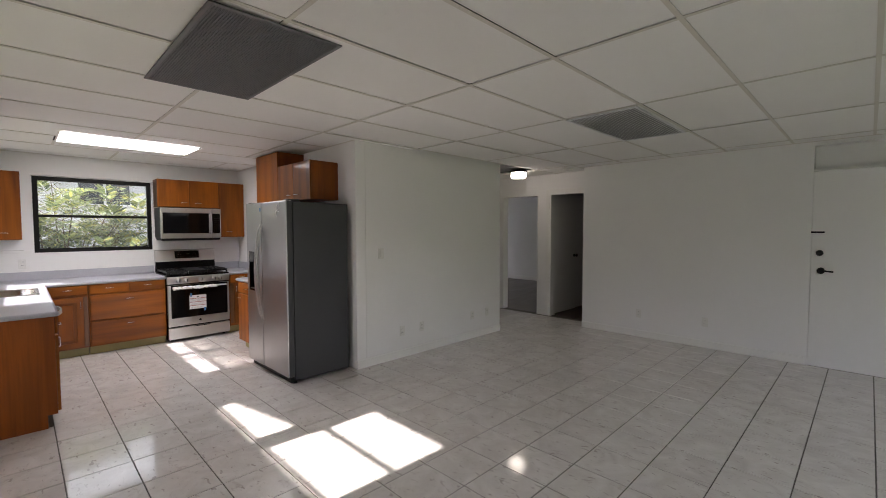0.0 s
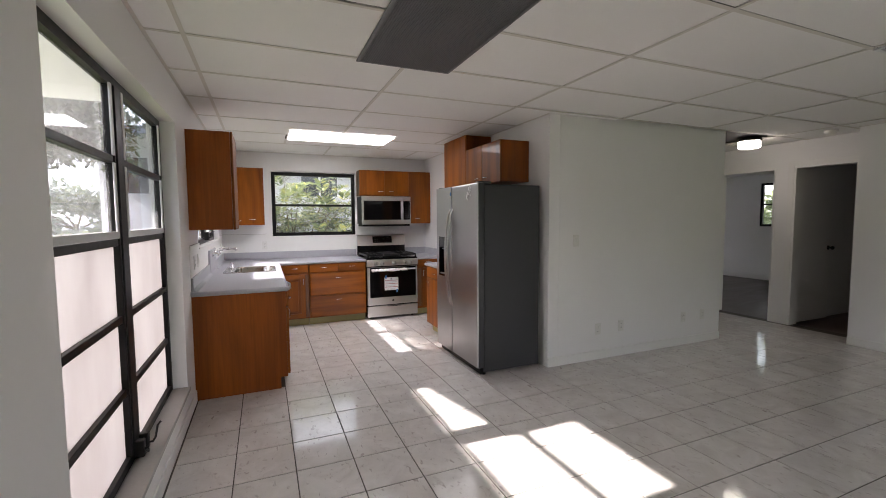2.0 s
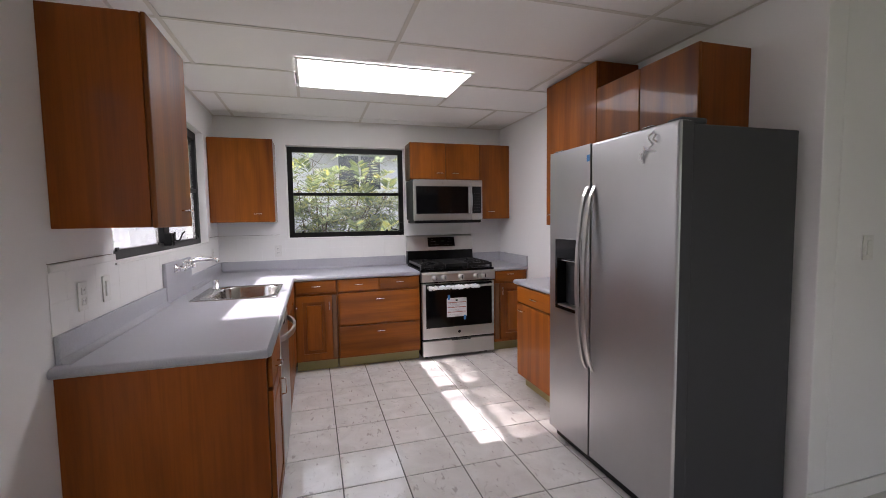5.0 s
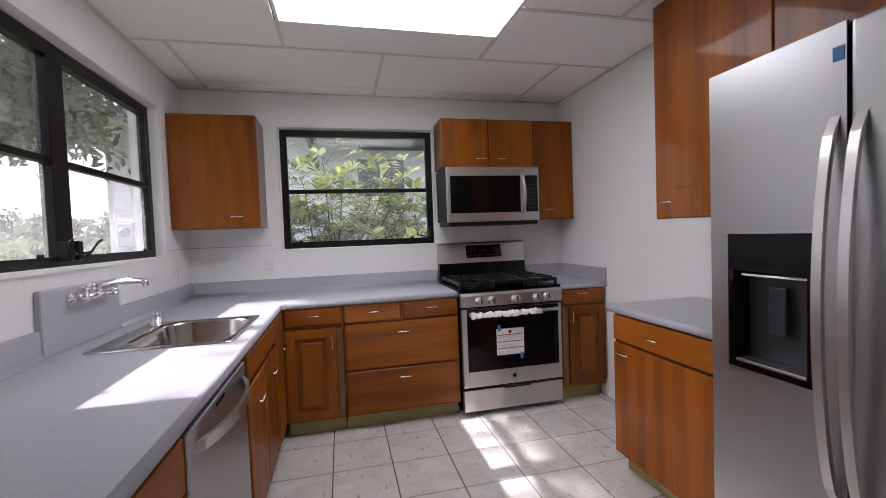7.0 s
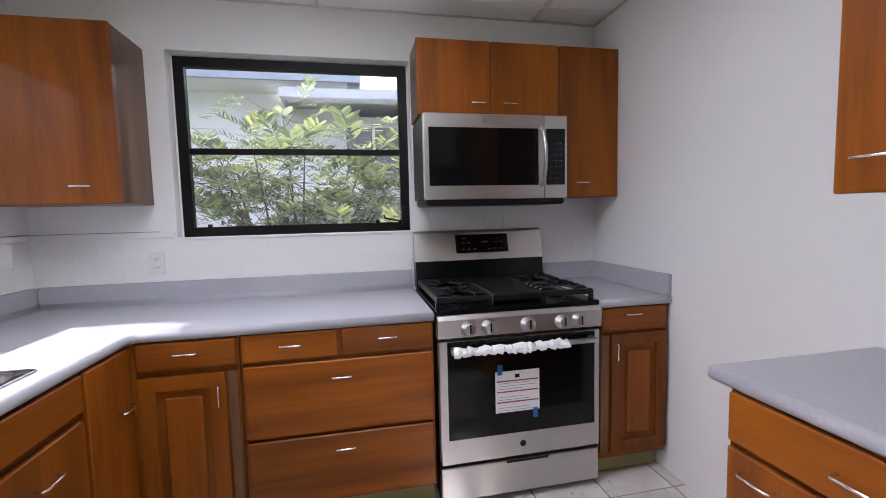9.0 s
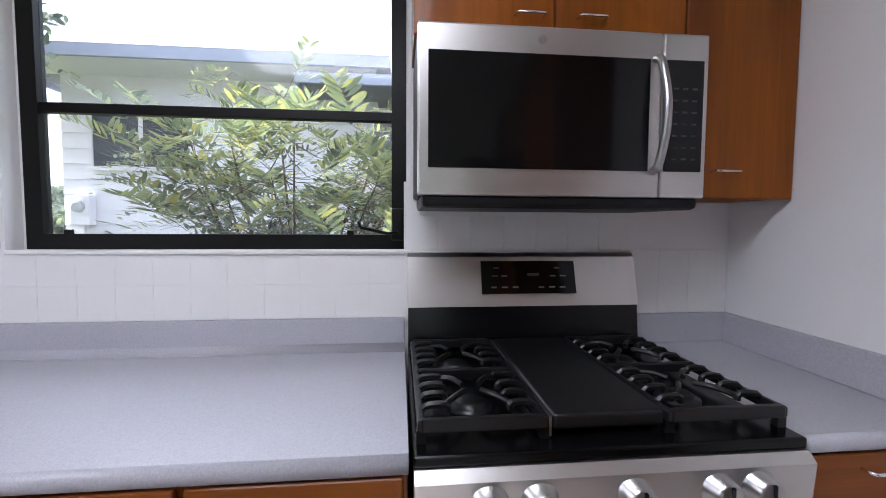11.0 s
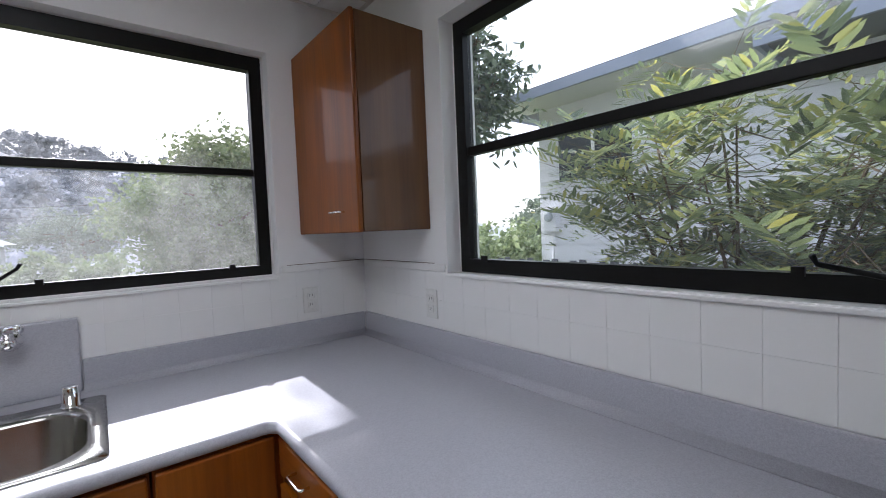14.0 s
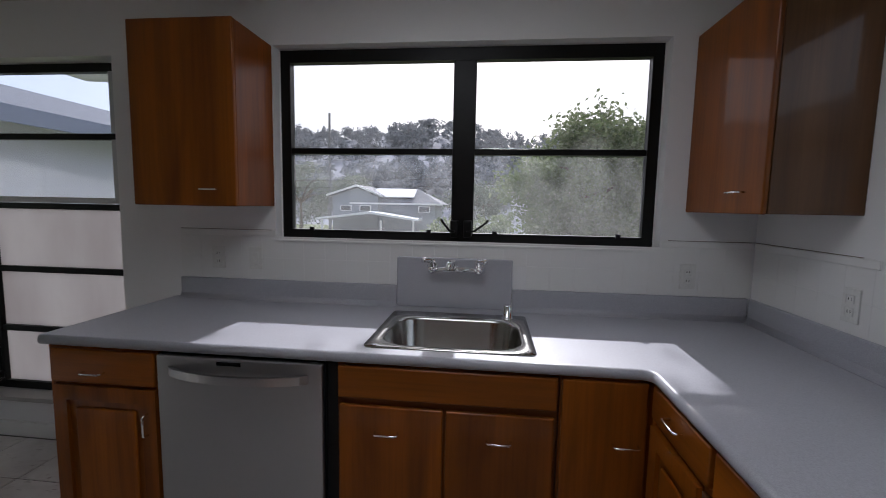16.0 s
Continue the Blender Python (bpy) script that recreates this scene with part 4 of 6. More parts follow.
part("drip_tray", B(DISP[0] + 0.012, DISP[1] - 0.012, FD - 0.002, FD + 0.055, DISP[2] + 0.01, DISP[2] + 0.02, bev=0.003), STEELX, fd)
fr = part("fridge_door", B(XS + 0.003, FX1, FD, FB, 0.075, 1.755, bev=0.012, seg=3), STEELV, g)
part("door_edge", B(FX1 - 0.004, FX1 + 0.001, FD + 0.012, FB - 0.004, 0.08, 1.75, bev=0.001), FRSIDE, fr)
for x, dr in ((XS - 0.028, fd), (XS + 0.03, fr)):
    arc = [(FD - 0.066 * math.sin(math.pi * k / 20) ** 0.55, 0.555 + 0.98 * k / 20) for k in range(21)]
    bm = prism(bmesh.new(), arc + [(min(FD, y + 0.013), z) for y, z in arc[-2:0:-1]], 0, x - 0.0115, x + 0.0115)
    part("door_handle", bm, STEELH, dr, "long flat bowed steel handle")
for x in (FX0 + 0.05, FX1 - 0.05):
    part("hinge_cover", B(x - 0.04, x + 0.04, FD + 0.02, FB + 0.08, 1.743, 1.768, bev=0.008), FRSIDE, g)
    part("foot", lathe(bmesh.new(), (x, FB + 0.02, 0.0), (0, 0, 1), [(0, 0.02), (0.012, 0.02), (0.03, 0.01)], 12), BLACKP, g)
part("blue_tape", B(-5.56, -5.535, FD - 0.0016, FD - 0.0004, 1.665, 1.7), BLUET, fd, "scrap of blue masking tape")
bm = bmesh.new()
rnd = random.Random(9)
for k in range(5):
    x = -5.14 + rnd.uniform(-0.02, 0.11)
    z = 1.70 + rnd.uniform(-0.06, 0.04)
    tube(bm, curve_pts([(x, FD - 0.005, z), (x + rnd.uniform(-0.03, 0.03), FD - 0.012, z - 0.02), (x + rnd.uniform(-0.05, 0.02), FD - 0.002, z - rnd.uniform(0.03, 0.06))], 4), 0.003, 5)
part("film_scrap", bm, FILM, fr, "torn clear packing film", True)

# ---- range ----
RY0, RY1, RX = 1.5, 2.257, -7.56
g = thing("range", (-7.9, 1.88, 0), "stainless gas range with black glass oven door", "range")
part("body", B(EX + 0.03, RX - 0.028, RY0 + 0.003, RY1 - 0.003, 0.025, 0.862, bev=0.004), ENAMEL, g)
part("cooktop", B(EX + 0.09, RX + 0.012, RY0, RY1, 0.862, 0.885, bev=0.006, seg=3), ENAMEL, g, "glossy black enamel cooktop")
bm = prism(bmesh.new(), [(RX - 0.03, 0.862), (RX + 0.015, 0.862), (RX + 0.032, 0.845), (RX + 0.026, 0.768), (RX - 0.03, 0.762)], 1, RY0 + 0.001, RY1 - 0.001)
cp = part("control_panel", bm, STEELH, g, "stainless control strip")
for y in (1.632, 1.722, 1.898, 2.06, 2.14):
    k = part("knob", lathe(bmesh.new(), (RX + 0.027, y, 0.806), (1, 0, 0.08), [(0, 0.034), (0.006, 0.034), (0.008, 0.029), (0.034, 0.026), (0.038, 0.02)], 24), STEELX, cp, "steel burner knob", True)
    part("pointer", B(RX + 0.062, RX + 0.0675, y - 0.003, y + 0.003, 0.792, 0.83), BLACKP, k)
od = part("oven_door", B(RX - 0.026, RX + 0.018, RY0 + 0.004, RY1 - 0.004, 0.205, 0.752, bev=0.006), STEELH, g)
part("window", B(RX + 0.0165, RX + 0.0205, RY0 + 0.04, RY1 - 0.03, 0.315, 0.748, bev=0.0015), BLACKG, od, "black oven glass")
part("viewing_pane", B(RX + 0.0205, RX + 0.0215, RY0 + 0.12, RY1 - 0.13, 0.37, 0.62), BLACKG, od)
part("badge", lathe(bmesh.new(), (RX + 0.018, 1.878, 0.262), (1, 0, 0), [(0, 0.015), (0.003, 0.013)], 20), BLACKP, od, "small round badge")
h = part("door_handle", tube(bmesh.new(), [(RX + 0.06, RY0 + 0.05, 0.718), (RX + 0.06, RY1 - 0.04, 0.718)], 0.012, 12), STEELH, od, "", True)
for y in (RY0 + 0.065, RY1 - 0.055):
    part("bracket", B(RX + 0.018, RX + 0.062, y - 0.011, y + 0.011, 0.708, 0.728, bev=0.003), STEELH, h)
bm = bmesh.new()
rnd = random.Random(5)
pts, rad = [], []
for k in range(46):
    pts.append((RX + 0.06 + rnd.uniform(-0.003, 0.003), RY0 + 0.06 + k * 0.0115, 0.714 + rnd.uniform(-0.005, 0.004)))
    rad.append(rnd.uniform(0.014, 0.026))
tube(bm, pts, rad, 9)
part("packing_wrap", bm, FILM, od, "crumpled clear packing wrap on the handle")
lab = part("paper_label", B(RX + 0.0216, RX + 0.0226, 1.75, 1.955, 0.415, 0.6), PAPER, od, "white paper label with red and grey lines")
part("label_line", boxes([(RX + 0.0227, RX + 0.0229, 1.756, 1.95, z, z + h2) for z, h2 in ((0.553, 0.006), (0.505, 0.006), (0.458, 0.006))]), REDINK, lab)
part("label_text", boxes([(RX + 0.0227, RX + 0.0229, 1.765, 1.94 - 0.03 * (k % 3), 0.4225 + k * 0.0122, 0.425 + k * 0.0122) for k in range(11) if k not in (2, 3, 6, 7)]), plain("grey_ink", (0.35, 0.35, 0.36), 0.7), lab)
part("label_mark", B(RX + 0.0227, RX + 0.0229, 1.84, 1.862, 0.568, 0.585), BLACKP, lab)
for y, z in ((1.76, 0.585), (1.925, 0.378)):
    part("blue_tape", B(RX + 0.0231, RX + 0.0238, y, y + 0.022, z, z + 0.045), BLUET, od, "strip of blue tape")
part("drawer", B(RX - 0.026, RX + 0.014, RY0 + 0.004, RY1 - 0.004, 0.035, 0.188, bev=0.006), STEELH, g, "stainless storage drawer")
part("pull_slot", B(RX + 0.0135, RX + 0.0155, 1.8, 2.0, 0.176, 0.186), BLACKP, g, "dark finger slot")
for y in (RY0 + 0.06, RY1 - 0.06):
    for x in (EX + 0.1, RX - 0.08):
        part("foot", lathe(bmesh.new(), (x, y, 0), (0, 0, 1), [(0, 0.018), (0.01, 0.018), (0.03, 0.01)], 10), BLACKP, g)
bg = part("backguard", prism(bmesh.new(), [(EX + 0.025, 0.885), (EX + 0.115, 0.885), (EX + 0.098, 1.03), (EX + 0.025, 1.03)], 1, RY0 + 0.002, RY1 - 0.002), ENAMEL, g, "black lower backguard")
bp = part("back_panel", prism(bmesh.new(), [(EX + 0.02, 1.03), (EX + 0.105, 1.03), (EX + 0.062, 1.185), (EX + 0.05, 1.197), (EX + 0.02, 1.197)], 1, RY0, RY1), STEELH, g, "sloping stainless back panel")
bm = prism(bmesh.new(), [(EX + 0.1, 1.07), (EX + 0.104, 1.07), (EX + 0.072, 1.172), (EX + 0.068, 1.172)], 1, 1.735, 2.045)
dsp = part("clock_display", bm, BLACKG, bp, "black glass clock display")
bm = bmesh.new()
for k, (y, z) in enumerate([(1.775, 1.09), (1.81, 1.09), (1.845, 1.09), (1.93, 1.09), (1.965, 1.09), (2.0, 1.09), (1.78, 1.125), (1.81, 1.125), (1.97, 1.125), (2.005, 1.125), (1.785, 1.15), (1.985, 1.15)]):
    x = EX + 0.1045 - (z - 1.07) * 0.314
    box(bm, x - 0.001, x + 0.0006, y - 0.009, y + 0.009, z - 0.0022, z + 0.0022)
tagged(part("key_marks", bm, plain("key_grey", (0.09, 0.09, 0.095), 0.5), dsp), kind="stuff")
part("clock_digits", B(EX + 0.0855, EX + 0.0868, 1.885, 1.925, 1.122, 1.134), CLOCKG, dsp)
# burners and grates
for y in (1.63, 2.12):
    for x in (-7.74, -8.0):
        b = part("burner", lathe(bmesh.new(), (x, y, 0.885), (0, 0, 1), [(0, 0.05), (0.006, 0.05), (0.008, 0.036), (0.016, 0.034), (0.02, 0.028)], 20), CASTI, g, "", True)
        part("burner_ring", lathe(bmesh.new(), (x, y, 0.886), (0, 0, 1), [(0, 0.042), (0.004, 0.041), (0.0045, 0.036)], 20), STEELX, b, "", True)
part("centre_griddle", B(-8.13, -7.59, 1.765, 1.99, 0.9, 0.932, bev=0.008, seg=3), CASTI, g, "flat black centre plate")
part("trim_strip", B(-8.13, -7.59, 1.7585, 1.763, 0.89, 0.928), STEELX, g)
for y0, y1 in ((1.515, 1.75), (2.003, 2.242)):
    bm = bmesh.new()
    ym, zt = (y0 + y1) / 2, 0.934
    for y in (y0, y1):
        box(bm, -8.13, -7.585, y - 0.007, y + 0.007, 0.908, zt - 0.004, 0.004, 2)
    for k in range(11):
        x = -8.125 + k * 0.535 / 10
        if k in (0, 5, 10):
            box(bm, x - 0.008, x + 0.008, y0, y1, 0.908, zt, 0.004, 2)
        else:
            for ya, yb, yc in ((y0, y0 + 0.05, y0 - 0.002), (y1, y1 - 0.05, y1 + 0.002)):
                tube(bm, curve_pts([(x, yc, 0.915), (x, ya + (yb - ya) * 0.25, zt), (x, yb, zt + 0.001), (x, yb + (yb - ya) * 0.12, zt - 0.012)], 3), 0.0075, 7)
    for xc in (-7.735, -7.995):
        for a in (45, 135, 225, 315):
            ca, sa = math.cos(radians(a)), math.sin(radians(a))
            tube(bm, curve_pts([(xc + ca * 0.026, ym + sa * 0.026, zt - 0.001), (xc + ca * 0.075, ym + sa * 0.06, zt + 0.001), (xc + ca * 0.115, ym + sa * 0.108, 0.925)], 3), 0.0065, 7)
    for x in (-8.12, -7.6):
        for y in (y0, y1):
            box(bm, x - 0.009, x + 0.009, y - 0.009, y + 0.009, 0.884, 0.91)
    part("grate", bm, CASTI, g, "black cast iron pan grate")

# ---- microwave ----
MX = -7.885
g = thing("microwave", (-8.07, 1.9, 1.36), "stainless over-the-range microwave with black glass door", "microwave")
part("body", B(EX + 0.002, MX - 0.035, 1.52, 2.275, 1.37, 1.782, bev=0.004), BLACKP, g, "black painted case")
part("vent_underside", B(EX + 0.02, MX - 0.008, 1.53, 2.265, 1.332, 1.37, bev=0.012), BLACKP, g)
dr = part("door", B(MX - 0.033, MX, 1.519, 2.148, 1.362, 1.783, bev=0.006), STEELH, g)
part("glass", B(MX - 0.001, MX + 0.003, 1.545, 2.115, 1.43, 1.715, bev=0.002), BLACKG, dr, "black door glass")
pn = part("control_panel", B(MX - 0.033, MX, 2.15, 2.276, 1.362, 1.783, bev=0.006), STEELH, g)
part("keypad", B(MX - 0.001, MX + 0.0025, 2.158, 2.262, 1.43, 1.715, bev=0.002), BLACKG, pn)
tagged(part("key_marks", boxes([(MX + 0.0025, MX + 0.003, 2.178 + 0.026 * i, 2.192 + 0.026 * i, 1.46 + 0.03 * j, 1.465 + 0.03 * j) for i in range(3) for j in range(7)]), plain("key_faint", (0.035, 0.035, 0.037), 0.5), pn), kind="stuff")
pts = curve_pts([(MX + 0.002, 2.128, 1.715), (MX + 0.025, 2.13, 1.70), (MX + 0.046, 2.133, 1.62), (MX + 0.05, 2.133, 1.57), (MX + 0.046, 2.133, 1.52), (MX + 0.025, 2.13, 1.445), (MX + 0.002, 2.128, 1.43)], 6)
part("door_handle", tube(bmesh.new(), pts, 0.011, 10), STEELX, dr, "bowed steel handle", True)
part("logo_plate", lathe(bmesh.new(), (MX, 1.83, 1.75), (1, 0, 0), [(0, 0.011), (0.002, 0.01)], 16), STEELX, dr)

# ---- dishwasher ----
DF = ("+y", 0.325)
g = thing("dishwasher", (-6.18, 0.0, 0), "stainless dishwasher with a bowed handle under the worktop", "dishwasher")
part("body", face_box(DF, -6.49, -5.865, -0.6, -0.004, 0.1, 0.83), BLACKP, g)
part("toe_kick", face_box(DF, -6.49, -5.865, -0.6, -0.06, 0.0, 0.1), BLACKP, g)
dd = part("door", face_box(DF, -6.487, -5.868, 0.0, 0.024, 0.11, 0.828, 0.006, 3), STEELV, g)
part("display", face_box(DF, -6.19, -6.1, 0.0235, 0.026, 0.803, 0.816), BLACKG, dd)
arc = [(-6.44 + 0.53 * k / 20, 0.347 + 0.062 * math.sin(math.pi * k / 20) ** 0.6) for k in range(21)]
bm = prism(bmesh.new(), arc + [(x, max(0.345, y - 0.013)) for x, y in arc[-2:0:-1]], 2, 0.757, 0.787)
part("door_handle", bm, STEELX, dd, "flat bowed steel handle")
# Black strip stands for the shade in the gap beside the door.
part("side_gap", face_box(DF, -6.533, -6.493, -0.02, -0.01, 0.1, 0.83), BLACKP, g)

# ---- sink, faucet, soap pump ----
g = thing("sink", (-6.91, 0.02, CT), "drop-in stainless steel kitchen sink", "sink")
bm = bmesh.new()
outer = rounded(SINK[0] - 0.028, SINK[1] + 0.028, SINK[2] - 0.028, SINK[3] + 0.02, 0.025)
steps = [(outer, CT + 0.0005), (outer, CT + 0.004),
         (rounded(SINK[0] + 0.012, SINK[1] - 0.012, SINK[2] + 0.07, SINK[3] - 0.006, 0.12), CT + 0.0045),
         (rounded(SINK[0] + 0.018, SINK[1] - 0.018, SINK[2] + 0.077, SINK[3] - 0.012, 0.115), CT - 0.006),
         (rounded(SINK[0] + 0.03, SINK[1] - 0.03, SINK[2] + 0.09, SINK[3] - 0.025, 0.105), CT - 0.16),
         (rounded(SINK[0] + 0.06, SINK[1] - 0.06, SINK[2] + 0.12, SINK[3] - 0.055, 0.085), CT - 0.185)]
rings = [[bm.verts.new((x, y, z)) for x, y in o] for o, z in steps]
for a, b in zip(rings, rings[1:]):
    for k in range(len(a)):
        bm.faces.new((a[k], a[(k + 1) % len(a)], b[(k + 1) % len(a)], b[k]))
bm.faces.new(rings[-1])
part("bowl", bm, SINKS, g, "", True)
part("drain", lathe(bmesh.new(), (-6.91, 0.05, CT - 0.184), (0, 0, 1), [(0, 0.045), (0.003, 0.043), (0.0035, 0.03), (0.001, 0.028)], 20), CHROME, g, "", True)
g = thing("soap_pump", (-7.135, -0.18, CT), "short chrome soap dispenser on the sink deck", "soap dispenser")
part("body", lathe(bmesh.new(), (-7.135, -0.185, CT + 0.004), (0, 0, 1), [(0, 0.026), (0.004, 0.026), (0.0045, 0.022), (0.058, 0.0215), (0.062, 0.019), (0.0625, 0.004)], 22), CHROME, g, "", True)
g = thing("faucet", (-6.885, SY + 0.03, 1.08), "wall-mounted chrome bridge faucet with two handles", "faucet")
wy = SY + 0.024
part("bridge", tube(bmesh.new(), [(-6.772, wy + 0.045, 1.075), (-6.999, wy + 0.045, 1.075)], 0.013, 12), CHROME, g, "", True)
for x in (-6.772, -6.999):
    v = part("valve", lathe(bmesh.new(), (x, wy, 1.075), (0, 1, 0), [(0, 0.03), (0.008, 0.03), (0.012, 0.016), (0.035, 0.018), (0.055, 0.02), (0.066, 0.012)], 18), CHROME, g, "", True)
    part("handle_stem", lathe(bmesh.new(), (x, wy + 0.048, 1.075), (0, 0.25, 1), [(0, 0.014), (0.02, 0.016), (0.034, 0.013), (0.042, 0.02), (0.05, 0.006)], 14), CHROME, v, "", True)
    part("handle", tube(bmesh.new(), curve_pts([(x - 0.014, wy + 0.06, 1.116), (x, wy + 0.07, 1.12), (x + (0.034 if x > -6.9 else -0.034), wy + 0.1, 1.124)], 4), [0.009] * 4 + [0.013] * 5, 10), CHROME, v, "small chrome lever", True)
part("spout", tube(bmesh.new(), curve_pts([(-6.885, wy + 0.045, 1.075), (-6.885, wy + 0.055, 1.1), (-6.883, wy + 0.1, 1.118), (-6.875, wy + 0.19, 1.125), (-6.872, wy + 0.225, 1.12), (-6.872, wy + 0.232, 1.1)], 6), [0.015] * 6 + [0.0125] * 25, 12), CHROME, g, "curved chrome spout", True)

# ---- sockets and switches ----
def wall_plate(way, u, plane, z, kind, label, w=0.07, h=0.115):
    n = {"+y": (0, 1, 0), "+x": (1, 0, 0), "-y": (0, -1, 0)}[way]
    f = (way, plane)
    g = thing("light_switch" if kind == "switch" else "wall_socket", face_pt(f, u, 0.003, z), label, "switch" if kind == "switch" else "socket")
    part("plate", face_box(f, u - w / 2, u + w / 2, 0.001, 0.007, z - h / 2, z + h / 2, 0.002), PLASTW, g)
    if kind == "switch":
        part("rocker", face_box(f, u - 0.016, u + 0.016, 0.007, 0.012, z - 0.033, z + 0.033, 0.002), PLASTW, g)
    else:
        for dz in (-0.021, 0.021):
            part("outlet", face_box(f, u - 0.016, u + 0.016, 0.0065, 0.009, z + dz - 0.015, z + dz + 0.015, 0.003), PLASTW, g)
            for du in (-0.006, 0.006):
                part("slot", face_box(f, u + du - 0.0012, u + du + 0.0012, 0.0088, 0.0093, z + dz - 0.004, z + dz + 0.006), BLACKP, g)
    return g


T6 = 0.003
wall_plate("+y", -5.64, SY + T6, 1.09, "socket", "white double socket on the tiled wall")
wall_plate("+y", -5.845, SY + T6, 1.09, "switch", "white switch on the tiled wall")
wall_plate("+y", -7.965, SY + T6, 1.072, "socket", "white double socket in the window corner")
wall_plate("+x", 0.18, EX + T6, 1.075, "socket", "white double socket beside the end window")
wall_plate("+x", 2.97, LX, 1.215, "switch", "white switch on the living room wall")
for u, z in ((3.263, 0.31), (3.568, 0.315), (4.491, 0.315), (4.8, 0.32)):
    wall_plate("+x", u, LX, z, "socket", "white socket low on the living room wall")
for u in (-3.35, -2.55):
    wall_plate("-y", u, RY, 0.32, "socket", "white socket low on the front wall")

# ---- outside ----
GRASS = plain("dry_grass", (0.1, 0.12, 0.045), 0.9, 0, 0.2, 3.0, 0.35)
# Blue-grey base colour carries the distance haze of the hill.
HAZED_HILL = plain("haze_tinted_far_hill", (0.25, 0.26, 0.295), 0.95, 0, 0.1, 0.6, 0.25)
HOUSEW = paint("grey_house_wall", (0.26, 0.28, 0.31), 0.7, 30, 0.05, 0.08)
SIDING = paint("pale_siding", (0.7, 0.69, 0.74), 0.6, 40, 0.06, 0.05)
FASCIA = paint("blue_grey_fascia", (0.24, 0.265, 0.34), 0.5, 30, 0.05, 0.05)
ROOFM = plain("grey_shingle", (0.16, 0.165, 0.18), 0.8, 0, 0.3, 25, 0.25)
DARKG = plain("dark_house_glass", (0.05, 0.055, 0.07), 0.1)
POLEM = plain("weathered_pole", (0.2, 0.2, 0.21), 0.9, 0, 0.2, 20, 0.2)
BARK = plain("bark", (0.12, 0.09, 0.06), 0.9, 0, 0.2, 40, 0.35)
FENCE = plain("weathered_fence", (0.1, 0.1, 0.12), 0.8, 0, 0.3, 30, 0.2)
LEAFY = leaf_mat("yellow_green_leaflets", [(0.09, 0.115, 0.075), (0.15, 0.19, 0.1), (0.22, 0.27, 0.13), (0.31, 0.35, 0.16), (0.46, 0.42, 0.11)])
LEAFD = leaf_mat("dark_green_leaves", [(0.035, 0.055, 0.04), (0.07, 0.1, 0.06), (0.11, 0.145, 0.085), (0.16, 0.19, 0.12)])
# Far leaf colours are greyed and blued to paint in distance haze.
LEAFF = leaf_mat("haze_tinted_far_leaves", [(0.12, 0.145, 0.115), (0.15, 0.18, 0.135), (0.19, 0.22, 0.165)], 0.85)
HAZED_HILLW = leaf_mat("haze_tinted_hill_leaves", [(0.2, 0.215, 0.235), (0.23, 0.245, 0.265)], 0.9)
LEAFH = leaf_mat("hedge_leaves", [(0.12, 0.155, 0.075), (0.19, 0.235, 0.11), (0.27, 0.31, 0.17)], 0.7)


def ground_z(x, y):
    d = max(0.0, -y - 6.0)
    z = -0.55 - min(d * 0.045, 1.6)
    far = max(0.0, math.hypot(x + 5, y) - 75.0)
    side = min(1.0, max(0.0, (math.degrees(math.atan2(-y, -(x + 5))) - 44.0) / 16.0))
    if y < 0:
        z += side * min(far * 0.34, 36.0) * (0.84 + 0.07 * math.sin(x * 0.031 + 1.0) + 0.06 * math.sin(x * 0.083))
    return z


bm = bmesh.new()
axis_x = [-600, -400, -280, -200, -150, -120, -95, -75, -60, -48, -38, -30, -24, -19, -15, -12, -9, -6, -3, 0, 4, 8, 14, 22, 32, 45, 60, 80, 110, 150, 220, 320, 600]
axis_y = [-900, -500, -320, -240, -200, -170, -145, -125, -110, -98, -88, -80, -74, -66, -55, -44, -34, -26, -20, -15, -11, -8, -6, -4, -2, 0, 4, 10, 20, 40, 100, 300, 900]
grid = [[bm.verts.new((x, y, ground_z(x, y))) for y in axis_y] for x in axis_x]
for i in range(len(axis_x) - 1):
    for j in range(len(axis_y) - 1):
        f = bm.faces.new((grid[i][j], grid[i + 1][j], grid[i + 1][j + 1], grid[i][j + 1]))
        # Ground past 60 m takes the hill colour with haze painted in.
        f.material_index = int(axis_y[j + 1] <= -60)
solo("ground", bm, [GRASS, HAZED_HILL], "sloping grassy ground rising to wooded hills tinted with painted haze", "ground", "structure", "", True)


